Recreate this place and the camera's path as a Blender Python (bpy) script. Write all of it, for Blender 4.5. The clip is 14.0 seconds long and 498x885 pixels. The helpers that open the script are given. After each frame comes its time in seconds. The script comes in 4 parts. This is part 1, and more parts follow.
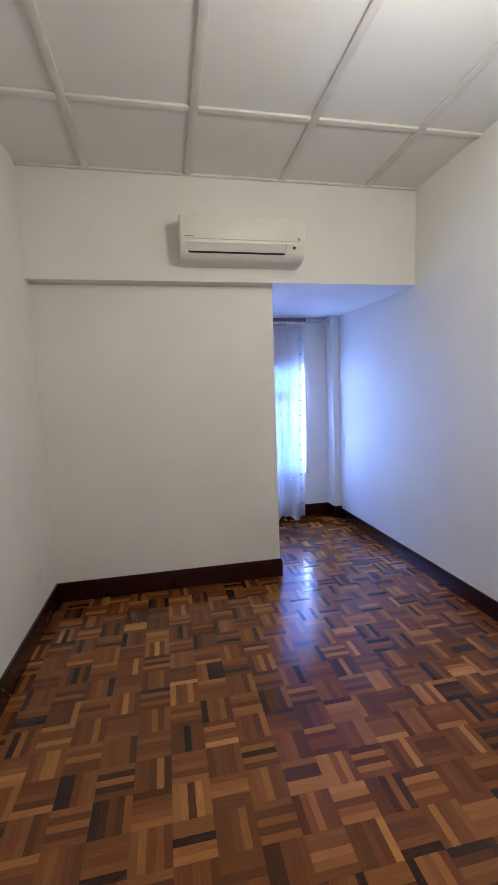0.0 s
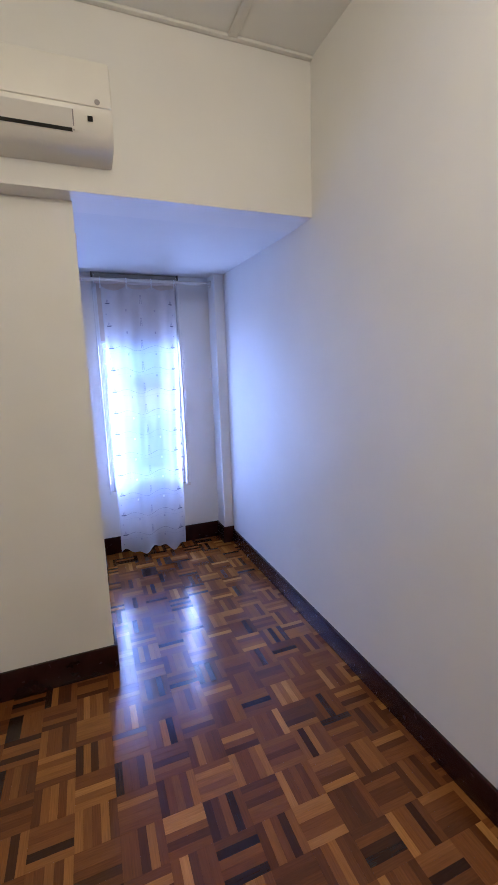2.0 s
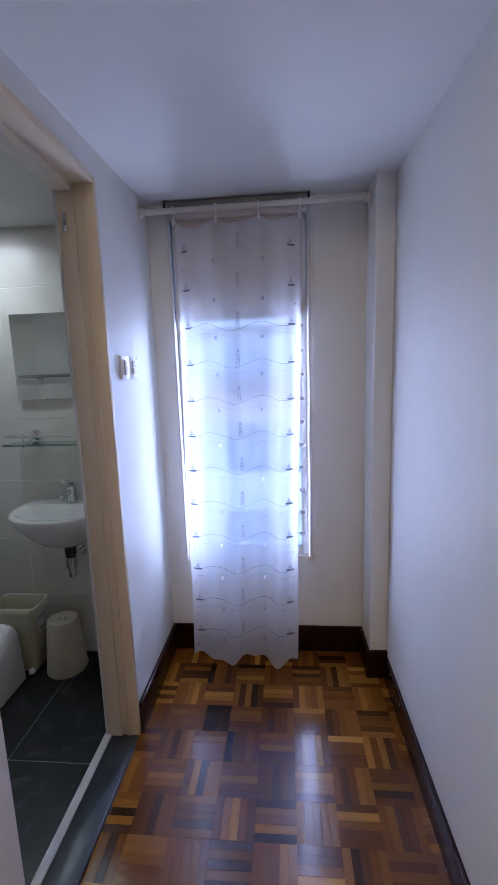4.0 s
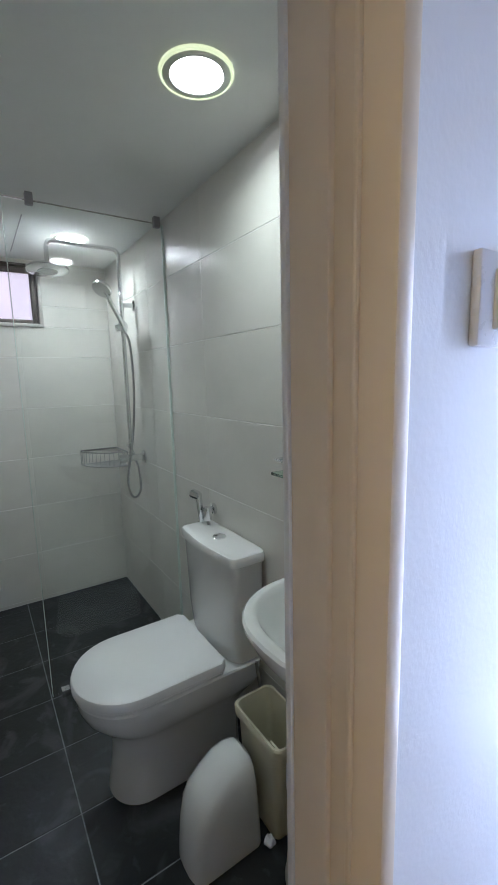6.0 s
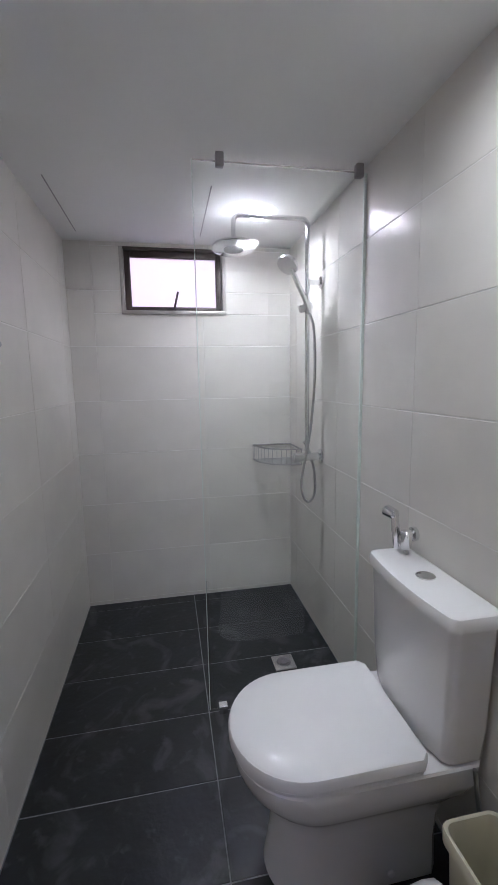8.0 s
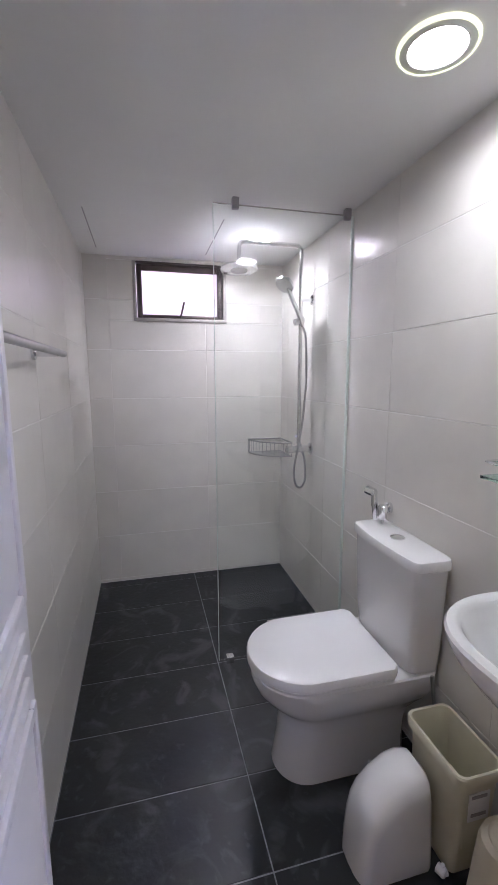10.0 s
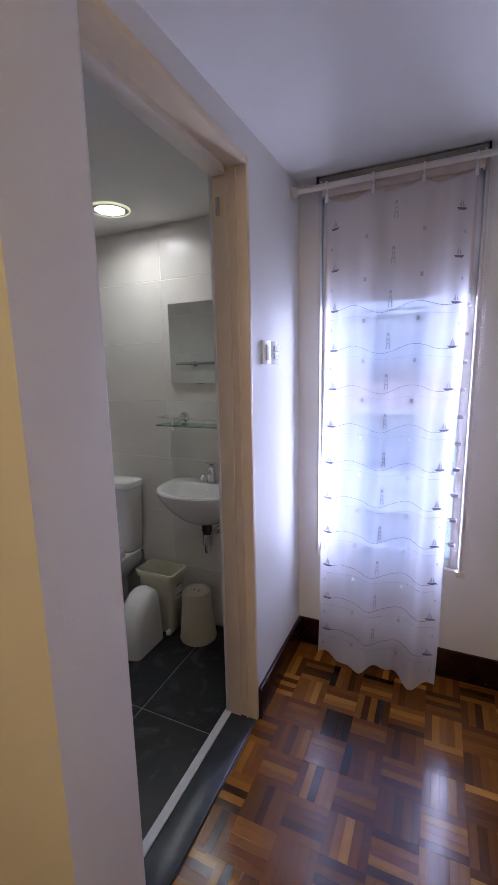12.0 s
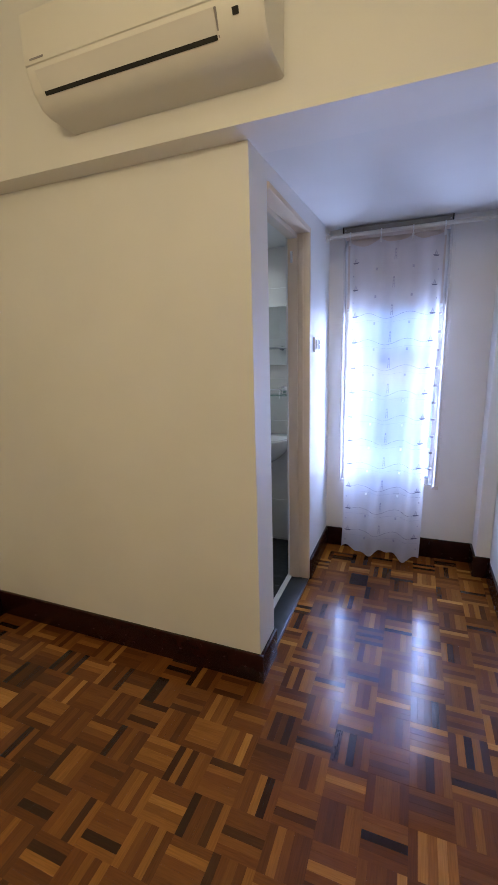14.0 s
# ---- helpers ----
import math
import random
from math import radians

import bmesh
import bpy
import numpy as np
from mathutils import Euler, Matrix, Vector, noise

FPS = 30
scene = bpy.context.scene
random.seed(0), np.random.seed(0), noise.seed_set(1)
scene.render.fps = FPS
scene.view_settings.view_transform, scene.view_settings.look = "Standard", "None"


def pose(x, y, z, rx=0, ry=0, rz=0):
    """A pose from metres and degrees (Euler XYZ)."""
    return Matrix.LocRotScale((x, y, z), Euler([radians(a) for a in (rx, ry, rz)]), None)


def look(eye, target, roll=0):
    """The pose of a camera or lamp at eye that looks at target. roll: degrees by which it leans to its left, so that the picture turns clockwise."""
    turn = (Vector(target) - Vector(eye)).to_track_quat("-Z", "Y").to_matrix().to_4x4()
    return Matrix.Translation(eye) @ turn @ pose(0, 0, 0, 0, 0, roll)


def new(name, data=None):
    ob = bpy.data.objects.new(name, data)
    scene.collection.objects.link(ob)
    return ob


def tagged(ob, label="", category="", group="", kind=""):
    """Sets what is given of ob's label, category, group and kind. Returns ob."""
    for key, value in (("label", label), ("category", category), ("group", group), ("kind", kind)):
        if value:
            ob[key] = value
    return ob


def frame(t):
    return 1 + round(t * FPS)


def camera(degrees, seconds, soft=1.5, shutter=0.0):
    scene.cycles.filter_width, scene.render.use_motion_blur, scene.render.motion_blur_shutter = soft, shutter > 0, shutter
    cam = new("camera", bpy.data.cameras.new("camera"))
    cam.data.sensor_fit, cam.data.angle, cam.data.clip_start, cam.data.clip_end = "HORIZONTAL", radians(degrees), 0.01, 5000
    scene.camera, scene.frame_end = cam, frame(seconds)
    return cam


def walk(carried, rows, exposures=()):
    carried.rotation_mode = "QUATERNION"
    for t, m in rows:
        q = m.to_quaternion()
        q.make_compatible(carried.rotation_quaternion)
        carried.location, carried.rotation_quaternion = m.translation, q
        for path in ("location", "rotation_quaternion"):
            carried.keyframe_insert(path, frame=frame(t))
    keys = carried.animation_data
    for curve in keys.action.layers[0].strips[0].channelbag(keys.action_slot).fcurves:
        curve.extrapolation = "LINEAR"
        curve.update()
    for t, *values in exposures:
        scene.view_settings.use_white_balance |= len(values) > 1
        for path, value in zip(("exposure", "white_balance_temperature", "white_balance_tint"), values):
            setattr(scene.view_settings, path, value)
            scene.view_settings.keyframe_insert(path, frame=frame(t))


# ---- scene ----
cam = camera(61.4, 14.0)
EXPOSURES = [
    (0.0, 3.80, 4100, 28), (2.0, 3.70, 4300, 30), (4.5, 3.12, 5250, 21), (5.5, 3.20, 5350, 17), (6.5, 3.92, 5250, 16), (7.5, 3.92, 5350, 28),
    (10.5, 4.20, 5550, 36), (11.2, 3.75, 5650, 33), (12.0, 3.20, 5650, 30), (12.5, 3.22, 5400, 25), (13.5, 3.60, 5000, 23), (14.0, 3.64, 4950, 23),
]
PATH = [
    (0, (0.307, 0.344, 1.360), (0.671, 2.201, 1.157), -2.1),
    (0.5, (0.392, 0.468, 1.351), (1.084, 2.223, 1.116), -3.3),
    (1, (0.617, 0.711, 1.373), (1.331, 2.455, 1.111), -2.7),
    (1.5, (0.839, 1.015, 1.372), (1.555, 2.751, 1.077), -2.2),
    (2, (1.078, 1.343, 1.413), (1.749, 3.096, 1.105), -2.0),
    (2.2, (1.189, 1.443, 1.405), (1.757, 3.231, 1.093), -1.9),
    (4.5, (1.725, 3.179, 1.426), (1.237, 4.993, 1.124), -1.4),
    (5, (1.644, 3.498, 1.428), (0.735, 5.140, 1.121), -0.9),
    (5.5, (1.476, 3.715, 1.439), (0.223, 5.113, 1.133), -1.5),
    (6, (1.323, 3.924, 1.396), (-0.253, 4.950, 1.107), -1.4),
    (6.5, (1.181, 3.957, 1.378), (-0.501, 4.794, 1.083), -1.1),
    (7, (1.058, 3.988, 1.359), (-0.717, 4.606, 1.069), -1.3),
    (7.5, (0.981, 3.984, 1.352), (-0.853, 4.396, 1.064), -1.3),
    (7.7, (0.966, 3.979, 1.349), (-0.882, 4.332, 1.068), -1.0),
    (9.8, (1.213, 3.812, 1.387), (-0.627, 4.200, 1.100), -0.3),
    (10, (1.261, 3.777, 1.383), (-0.561, 4.235, 1.087), -0.1),
    (10.2, (1.341, 3.754, 1.360), (-0.468, 4.266, 1.071), 0.2),
    (10.5, (1.393, 3.665, 1.388), (-0.330, 4.406, 1.072), 0.2),
    (11, (1.510, 3.453, 1.396), (0.051, 4.629, 1.070), -0.2),
    (11.5, (1.633, 3.191, 1.407), (0.596, 4.748, 1.067), 0.4),
    (12, (1.701, 2.867, 1.402), (0.927, 4.574, 1.075), -1.2),
    (12.5, (1.670, 2.578, 1.422), (1.157, 4.374, 1.058), -2.7),
    (13, (1.641, 2.299, 1.413), (1.155, 4.097, 1.031), -1.3),
    (13.5, (1.619, 2.043, 1.424), (1.133, 3.838, 1.028), -1.1),
    (14, (1.666, 1.828, 1.435), (0.979, 3.555, 1.032), -1.6),
]
walk(cam, [(t, look(eye, target, roll)) for t, eye, target, roll in PATH], EXPOSURES)

# ---- light ----
world = bpy.data.worlds.new("world")
scene.world = world
world.use_nodes = True
wn = world.node_tree.nodes
sky = wn.new("ShaderNodeTexSky")
sky.sky_type, sky.sun_disc = 'NISHITA', False
sky.sun_elevation, sky.sun_rotation = radians(76), radians(100)
wn["Background"].inputs[1].default_value = 0.15
world.node_tree.links.new(sky.outputs[0], wn["Background"].inputs[0])


def lamp(name, kind, energy, color, m, **more):
    data = bpy.data.lights.new(name, kind)
    data.energy, data.color = energy, color
    if kind == 'SUN':
        data.angle = radians(0.5)
    elif kind == 'POINT':
        data.shadow_soft_size = more["size"]
    elif kind == 'AREA':
        data.shape, data.size, data.spread = 'DISK', more["size"], radians(160)
        if "high" in more:
            data.shape, data.size_y, data.spread = 'RECTANGLE', more["high"], radians(180)
    ob = new(name, data)
    ob.matrix_world = m
    return ob


lamp("sun", 'SUN', 2.0, (1.0, 0.95, 0.88), look((2.38, -0.42, 9.70), (0, 0, 0)))
lamp("bedroom_lamp", 'POINT', 3.3, (1.0, 0.72, 0.27), pose(1.22, 1.20, 2.34), size=0.12)
lamp("bathroom_lamp", 'AREA', 0.215, (0.93, 1.0, 0.76), pose(0.335, 4.445, 2.092), size=0.12)
lamp("shower_lamp", 'AREA', 0.37, (0.96, 0.97, 0.80), pose(-1.035, 4.415, 2.092), size=0.09)

# added fill lamps in the two edges of the alcove window's opening, for sky light
lamp("sky_fill_left", 'AREA', 0.42, (0.80, 0.86, 1.0), pose(1.217, 4.793, 1.10, -90, 0, -12), size=0.024, high=1.12)
lamp("sky_fill_right", 'AREA', 0.50, (0.80, 0.86, 1.0), pose(1.800, 4.793, 1.10, -90, 0, 25), size=0.028, high=1.12)


# ---- materials ----
def material(name, color, rough=0.5, metal=0.0, vary=0.06, scale=6.0, bump=0.0, bscale=60.0, **more):
    """Procedural paint, ceramic, plastic or metal: two scales of colour change, fine relief, uneven gloss."""
    m = bpy.data.materials.new(name)
    m.use_nodes = True
    n, l = m.node_tree.nodes, m.node_tree.links
    b = n["Principled BSDF"]
    tc = n.new("ShaderNodeTexCoord")
    big, fine = n.new("ShaderNodeTexNoise"), n.new("ShaderNodeTexNoise")
    big.inputs["Scale"].default_value, big.inputs["Detail"].default_value = scale, 5
    fine.inputs["Scale"].default_value, fine.inputs["Detail"].default_value = bscale, 4
    ramp = n.new("ShaderNodeMapRange")
    ramp.inputs["From Min"].default_value, ramp.inputs["From Max"].default_value = 0.3, 0.7
    ramp.inputs["To Min"].default_value, ramp.inputs["To Max"].default_value = 1 - vary, 1 + vary
    mul = n.new("ShaderNodeVectorMath")
    mul.operation = 'SCALE'
    mul.inputs[0].default_value = color
    l.new(tc.outputs["Object"], big.inputs["Vector"])
    l.new(tc.outputs["Object"], fine.inputs["Vector"])
    l.new(big.outputs[0], ramp.inputs["Value"])
    l.new(ramp.outputs[0], mul.inputs["Scale"])
    l.new(mul.outputs[0], b.inputs["Base Color"])
    rr = n.new("ShaderNodeMapRange")
    rr.inputs["To Min"].default_value, rr.inputs["To Max"].default_value = max(0.02, rough * 0.85), min(1, rough * 1.15)
    l.new(fine.outputs[0], rr.inputs["Value"])
    l.new(rr.outputs[0], b.inputs["Roughness"])
    b.inputs["Metallic"].default_value = metal
    for key, value in more.items():
        b.inputs[key.replace("_", " ")].default_value = value
    if bump:
        bp = n.new("ShaderNodeBump")
        bp.inputs["Strength"].default_value, bp.inputs["Distance"].default_value = bump, 0.004
        l.new(fine.outputs[0], bp.inputs["Height"])
        l.new(bp.outputs[0], b.inputs["Normal"])
    return m


def glowing(name, color, strength):
    m = bpy.data.materials.new(name)
    m.use_nodes = True
    b = m.node_tree.nodes["Principled BSDF"]
    b.inputs["Emission Color"].default_value, b.inputs["Emission Strength"].default_value = (*color, 1), strength
    return m


def wood_parquet():
    m = bpy.data.materials.new("varnished_parquet")
    m.use_nodes = True
    n, l = m.node_tree.nodes, m.node_tree.links
    b = n["Principled BSDF"]
    info, geo, tc = n.new("ShaderNodeObjectInfo"), n.new("ShaderNodeNewGeometry"), n.new("ShaderNodeTexCoord")
    add, frac = n.new("ShaderNodeMath"), n.new("ShaderNodeMath")
    add.operation, frac.operation = 'ADD', 'FRACT'
    l.new(info.outputs["Random"], add.inputs[0])
    l.new(geo.outputs["Random Per Island"], add.inputs[1])
    l.new(add.outputs[0], frac.inputs[0])
    # fingers of one square come from one board more often than not
    cell, snap, white = n.new("ShaderNodeVectorMath"), n.new("ShaderNodeVectorMath"), n.new("ShaderNodeTexWhiteNoise")
    cell.operation, snap.operation, white.noise_dimensions = 'MULTIPLY_ADD', 'FLOOR', '2D'
    cell.inputs[1].default_value, cell.inputs[2].default_value = (1 / 0.133, 1 / 0.133, 0), (-1.452 / 0.133, -3.326 / 0.133, 0)
    l.new(geo.outputs["Position"], cell.inputs[0])
    l.new(cell.outputs[0], snap.inputs[0])
    l.new(snap.outputs[0], white.inputs["Vector"])
    blend = n.new("ShaderNodeMix")
    blend.inputs["Factor"].default_value = 0.24
    l.new(frac.outputs[0], blend.inputs["A"])
    l.new(white.outputs["Value"], blend.inputs["B"])
    ramp = n.new("ShaderNodeValToRGB")
    stops = [(0.0, (0.017, 0.006, 0.002)), (0.12, (0.034, 0.012, 0.003)), (0.22, (0.092, 0.029, 0.004)), (0.5, (0.162, 0.053, 0.006)),
             (0.70, (0.205, 0.073, 0.008)), (0.85, (0.31, 0.130, 0.014)), (1.0, (0.46, 0.215, 0.030))]
    while len(ramp.color_ramp.elements) < len(stops):
        ramp.color_ramp.elements.new(0.5)
    for e, (p, c) in zip(ramp.color_ramp.elements, stops):
        e.position, e.color = p, (*c, 1)
    l.new(blend.outputs["Result"], ramp.inputs[0])
    uv = n.new("ShaderNodeUVMap")
    grain = n.new("ShaderNodeTexNoise")
    grain.inputs["Scale"].default_value, grain.inputs["Detail"].default_value = 1.0, 6
    stretch = n.new("ShaderNodeMapping")
    stretch.inputs["Scale"].default_value = (14, 260, 1)
    l.new(uv.outputs[0], stretch.inputs["Vector"])
    l.new(stretch.outputs[0], grain.inputs["Vector"])
    gr = n.new("ShaderNodeMapRange")
    gr.inputs["From Min"].default_value, gr.inputs["From Max"].default_value = 0.3, 0.7
    gr.inputs["To Min"].default_value, gr.inputs["To Max"].default_value = 0.82, 1.15
    l.new(grain.outputs[0], gr.inputs["Value"])
    mul = n.new("ShaderNodeVectorMath")
    mul.operation = 'SCALE'
    l.new(ramp.outputs[0], mul.inputs[0])
    l.new(gr.outputs[0], mul.inputs["Scale"])
    l.new(mul.outputs[0], b.inputs["Base Color"])
    wear = n.new("ShaderNodeTexNoise")
    wear.inputs["Scale"].default_value, wear.inputs["Detail"].default_value = 5, 6
    l.new(tc.outputs["Object"], wear.inputs["Vector"])
    wr = n.new("ShaderNodeMapRange")
    wr.inputs["From Min"].default_value, wr.inputs["From Max"].default_value = 0.35, 0.7
    wr.inputs["To Min"].default_value, wr.inputs["To Max"].default_value = 0.17, 0.27
    l.new(wear.outputs[0], wr.inputs["Value"])
    l.new(wr.outputs[0], b.inputs["Roughness"])
    ripple = n.new("ShaderNodeTexNoise")
    ripple.inputs["Scale"].default_value, ripple.inputs["Detail"].default_value = 22, 3
    l.new(tc.outputs["Object"], ripple.inputs["Vector"])
    mix = n.new("ShaderNodeMath")
    mix.operation = 'MULTIPLY_ADD'
    mix.inputs[1].default_value = 0.25
    l.new(grain.outputs[0], mix.inputs[0])
    l.new(ripple.outputs[0], mix.inputs[2])
    bp = n.new("ShaderNodeBump")
    bp.inputs["Strength"].default_value, bp.inputs["Distance"].default_value = 0.24, 0.004
    l.new(mix.outputs[0], bp.inputs["Height"])
    l.new(bp.outputs[0], b.inputs["Normal"])
    b.inputs["Coat Weight"].default_value, b.inputs["Coat Roughness"].default_value = 0.18, 0.14
    b.inputs["Specular IOR Level"].default_value = 0.32
    return m


def voile():
    """Thin woven curtain cloth: part of the light goes straight through, part is scattered."""
    m = bpy.data.materials.new("white_voile")
    m.use_nodes = True
    n, l = m.node_tree.nodes, m.node_tree.links
    n.remove(n["Principled BSDF"])
    out = n["Material Output"]
    clear, cloth, back = n.new("ShaderNodeBsdfTransparent"), n.new("ShaderNodeBsdfDiffuse"), n.new("ShaderNodeBsdfTranslucent")
    cloth.inputs[0].default_value = (0.80, 0.78, 0.80, 1)
    back.inputs[0].default_value = (0.86, 0.86, 0.90, 1)
    a, c = n.new("ShaderNodeMixShader"), n.new("ShaderNodeMixShader")
    a.inputs[0].default_value = 0.58
    l.new(cloth.outputs[0], a.inputs[1])
    l.new(back.outputs[0], a.inputs[2])
    tc, weave = n.new("ShaderNodeTexCoord"), n.new("ShaderNodeTexNoise")
    weave.inputs["Scale"].default_value, weave.inputs["Detail"].default_value = 9, 8
    l.new(tc.outputs["Object"], weave.inputs["Vector"])
    dens = n.new("ShaderNodeMapRange")
    dens.inputs["To Min"].default_value, dens.inputs["To Max"].default_value = 0.70, 0.82
    l.new(weave.outputs[0], dens.inputs["Value"])
    l.new(dens.outputs[0], c.inputs[0])
    l.new(clear.outputs[0], c.inputs[1])
    l.new(a.outputs[0], c.inputs[2])
    l.new(c.outputs[0], out.inputs[0])
    return m


def glass(name, tint, rough=0.0):
    m = bpy.data.materials.new(name)
    m.use_nodes = True
    b = m.node_tree.nodes["Principled BSDF"]
    b.inputs["Base Color"].default_value = (*tint, 1)
    b.inputs["Transmission Weight"].default_value, b.inputs["Roughness"].default_value = 1.0, rough
    b.inputs["IOR"].default_value = 1.45
    return m


def slate_tile():
    """Dark riven slate with dried water marks and a dusty bloom."""
    m = material("black_slate_floor_tile", (0.012, 0.0145, 0.017), 0.36, vary=0.5, scale=6, bump=0.4, bscale=38)
    n, l = m.node_tree.nodes, m.node_tree.links
    b = n["Principled BSDF"]
    geo = n.new("ShaderNodeNewGeometry")
    base = b.inputs["Base Color"].links[0].from_socket
    last = base
    for scale, detail, low, high, amount, warp in ((4.2, 9, 0.54, 0.66, 0.62, 1.8), (24, 6, 0.60, 0.72, 0.45, 0.4)):
        no, ra = n.new("ShaderNodeTexNoise"), n.new("ShaderNodeMapRange")
        no.inputs["Scale"].default_value, no.inputs["Detail"].default_value, no.inputs["Distortion"].default_value = scale, detail, warp
        ra.inputs["From Min"].default_value, ra.inputs["From Max"].default_value, ra.inputs["To Max"].default_value = low, high, amount
        l.new(geo.outputs["Position"], no.inputs["Vector"])
        l.new(no.outputs[0], ra.inputs["Value"])
        mix = n.new("ShaderNodeMix")
        mix.data_type = 'RGBA'
        l.new(ra.outputs[0], mix.inputs[0])
        l.new(last, mix.inputs[6])
        mix.inputs[7].default_value = (0.085, 0.088, 0.092, 1)
        last = mix.outputs[2]
    l.new(last, b.inputs["Base Color"])
    return m


PAINT = material("white_wall_paint", (0.80, 0.79, 0.76), 0.55, vary=0.025, scale=2.5, bump=0.10, bscale=140)
CEIL = material("white_ceiling_paint", (0.78, 0.78, 0.76), 0.7, vary=0.03, scale=2, bump=0.08, bscale=90)
STRIP = material("ceiling_strip_paint", (0.74, 0.73, 0.69), 0.6, vary=0.05, scale=9)
SKIRT = material("dark_maroon_gloss_paint", (0.022, 0.006, 0.005), 0.26, vary=0.25, scale=14, bump=0.25, bscale=35, Specular_IOR_Level=0.3)
PARQUET = wood_parquet()
SCREED = material("dark_floor_screed", (0.02, 0.012, 0.008), 0.9, vary=0.2)
TILE_W = material("cream_wall_tile", (0.69, 0.67, 0.62), 0.30, vary=0.05, scale=3.5, bump=0.04, bscale=18)
GROUT_W = material("pale_grout", (0.82, 0.81, 0.78), 0.9, vary=0.1, scale=20)
TILE_F = slate_tile()
GROUT_F = material("grey_floor_grout", (0.27, 0.28, 0.28), 0.9, vary=0.3, scale=25)
CERAMIC = material("white_glazed_ceramic", (0.80, 0.80, 0.79), 0.10, vary=0.015, scale=4, Coat_Weight=0.4)
SEATP = material("white_seat_plastic", (0.80, 0.80, 0.80), 0.22, vary=0.015, scale=4)
CHROME = material("chrome", (0.78, 0.79, 0.80), 0.12, 1.0, vary=0.05, scale=20)
STEEL = material("brushed_steel_wire", (0.42, 0.42, 0.42), 0.3, 1.0, vary=0.1, scale=30)
CREAMP = material("cream_plastic", (0.62, 0.59, 0.45), 0.38, vary=0.06, scale=9, bump=0.05, bscale=50)
BEIGEP = material("beige_plastic", (0.60, 0.55, 0.42), 0.42, vary=0.06, scale=9, bump=0.05, bscale=50)
WHITEP = material("white_plastic", (0.74, 0.74, 0.73), 0.28, vary=0.03, scale=8)
ACW = material("off_white_ac_plastic", (0.74, 0.72, 0.66), 0.40, vary=0.02, scale=6)
ACW2 = material("ac_flap_plastic", (0.70, 0.68, 0.64), 0.40, vary=0.02, scale=6)
BLACK = material("black_slot", (0.006, 0.006, 0.006), 0.6, vary=0.1)
FRAMEP = material("cream_door_frame_paint", (0.74, 0.62, 0.45), 0.33, vary=0.04, scale=5, bump=0.06, bscale=40)
FRAMEP2 = material("pale_cream_frame_paint", (0.70, 0.64, 0.54), 0.33, vary=0.05, scale=5)
PVC = material("white_pvc_door", (0.76, 0.75, 0.77), 0.30, vary=0.03, scale=5)
PVC2 = material("lilac_grey_profile", (0.60, 0.55, 0.58), 0.35, vary=0.06, scale=9)
PVC3 = material("brown_grey_profile", (0.40, 0.35, 0.36), 0.35, vary=0.08, scale=9)
TRIMG = material("grey_trim", (0.30, 0.28, 0.29), 0.4, vary=0.1, scale=9)
RUBBER = material("black_rubber", (0.010, 0.008, 0.010), 0.7, vary=0.1)
SLATE = material("dark_stone_sill", (0.035, 0.042, 0.050), 0.3, vary=0.3, scale=12, bump=0.1)
WHITES = material("white_metal_strip", (0.70, 0.70, 0.68), 0.3, vary=0.06, scale=15)
ALU = material("brown_grey_aluminium", (0.10, 0.085, 0.075), 0.4, 0.6, vary=0.15, scale=14)
ALUL = material("light_aluminium", (0.45, 0.43, 0.40), 0.4, 0.5, vary=0.12, scale=14)
WINW = material("white_window_frame", (0.70, 0.69, 0.68), 0.35, vary=0.05, scale=10)
KHAKI = material("khaki_grey_metal", (0.30, 0.28, 0.23), 0.45, 0.2, vary=0.08, scale=16)
RODP = material("cream_curtain_rod", (0.68, 0.64, 0.56), 0.35, vary=0.05, scale=12)
BLIND = material("beige_blind_cloth", (0.60, 0.52, 0.46), 0.85, vary=0.06, scale=20, bump=0.2, bscale=300)
VOILE = voile()
THREAD = material("dark_embroidery_thread", (0.17, 0.17, 0.24), 0.7, vary=0.2, scale=40)
THREADG = material("grey_embroidery_thread", (0.42, 0.42, 0.50), 0.7, vary=0.2, scale=40)
THREADW = material("white_sheer_patch", (0.95, 0.95, 0.95), 0.6, vary=0.02, scale=40, Transmission_Weight=0.9, IOR=1.02)
GLASS = glass("clear_glass", (0.96, 0.985, 0.97))
SEALM = material("pale_green_seal", (0.66, 0.74, 0.68), 0.3, vary=0.05, scale=20)
GLASSG = glass("green_glass", (0.62, 0.86, 0.76))
FROST = glass("frosted_glass", (0.93, 0.90, 0.91), 0.45)
MIRROR = material("mirror_silver", (0.83, 0.87, 0.85), 0.02, 1.0, vary=0.0)
GLOW1 = glowing("downlight_diffuser", (1.0, 0.93, 0.80), 2.4)
GLOW2 = glowing("downlight_diffuser_cool", (1.0, 0.92, 0.80), 2.4)
GLOWR = material("downlight_rim", (0.60, 0.63, 0.58), 0.35, vary=0.04)
GLOWG = glowing("downlight_glow_ring", (0.95, 1.0, 0.45), 0.064)
FACADE = material("pale_facade_paint", (0.46, 0.49, 0.56), 0.8, vary=0.06, scale=0.6)
FACADE2 = material("salmon_facade_paint", (0.50, 0.38, 0.36), 0.8, vary=0.06, scale=0.6)
PANE_PINK = material("pink_pane_backdrop", (0.20, 0.14, 0.112), 0.85, vary=0.08, scale=0.8)
DARKWIN = material("facade_window_glass", (0.22, 0.25, 0.31), 0.15, vary=0.3, scale=0.5)
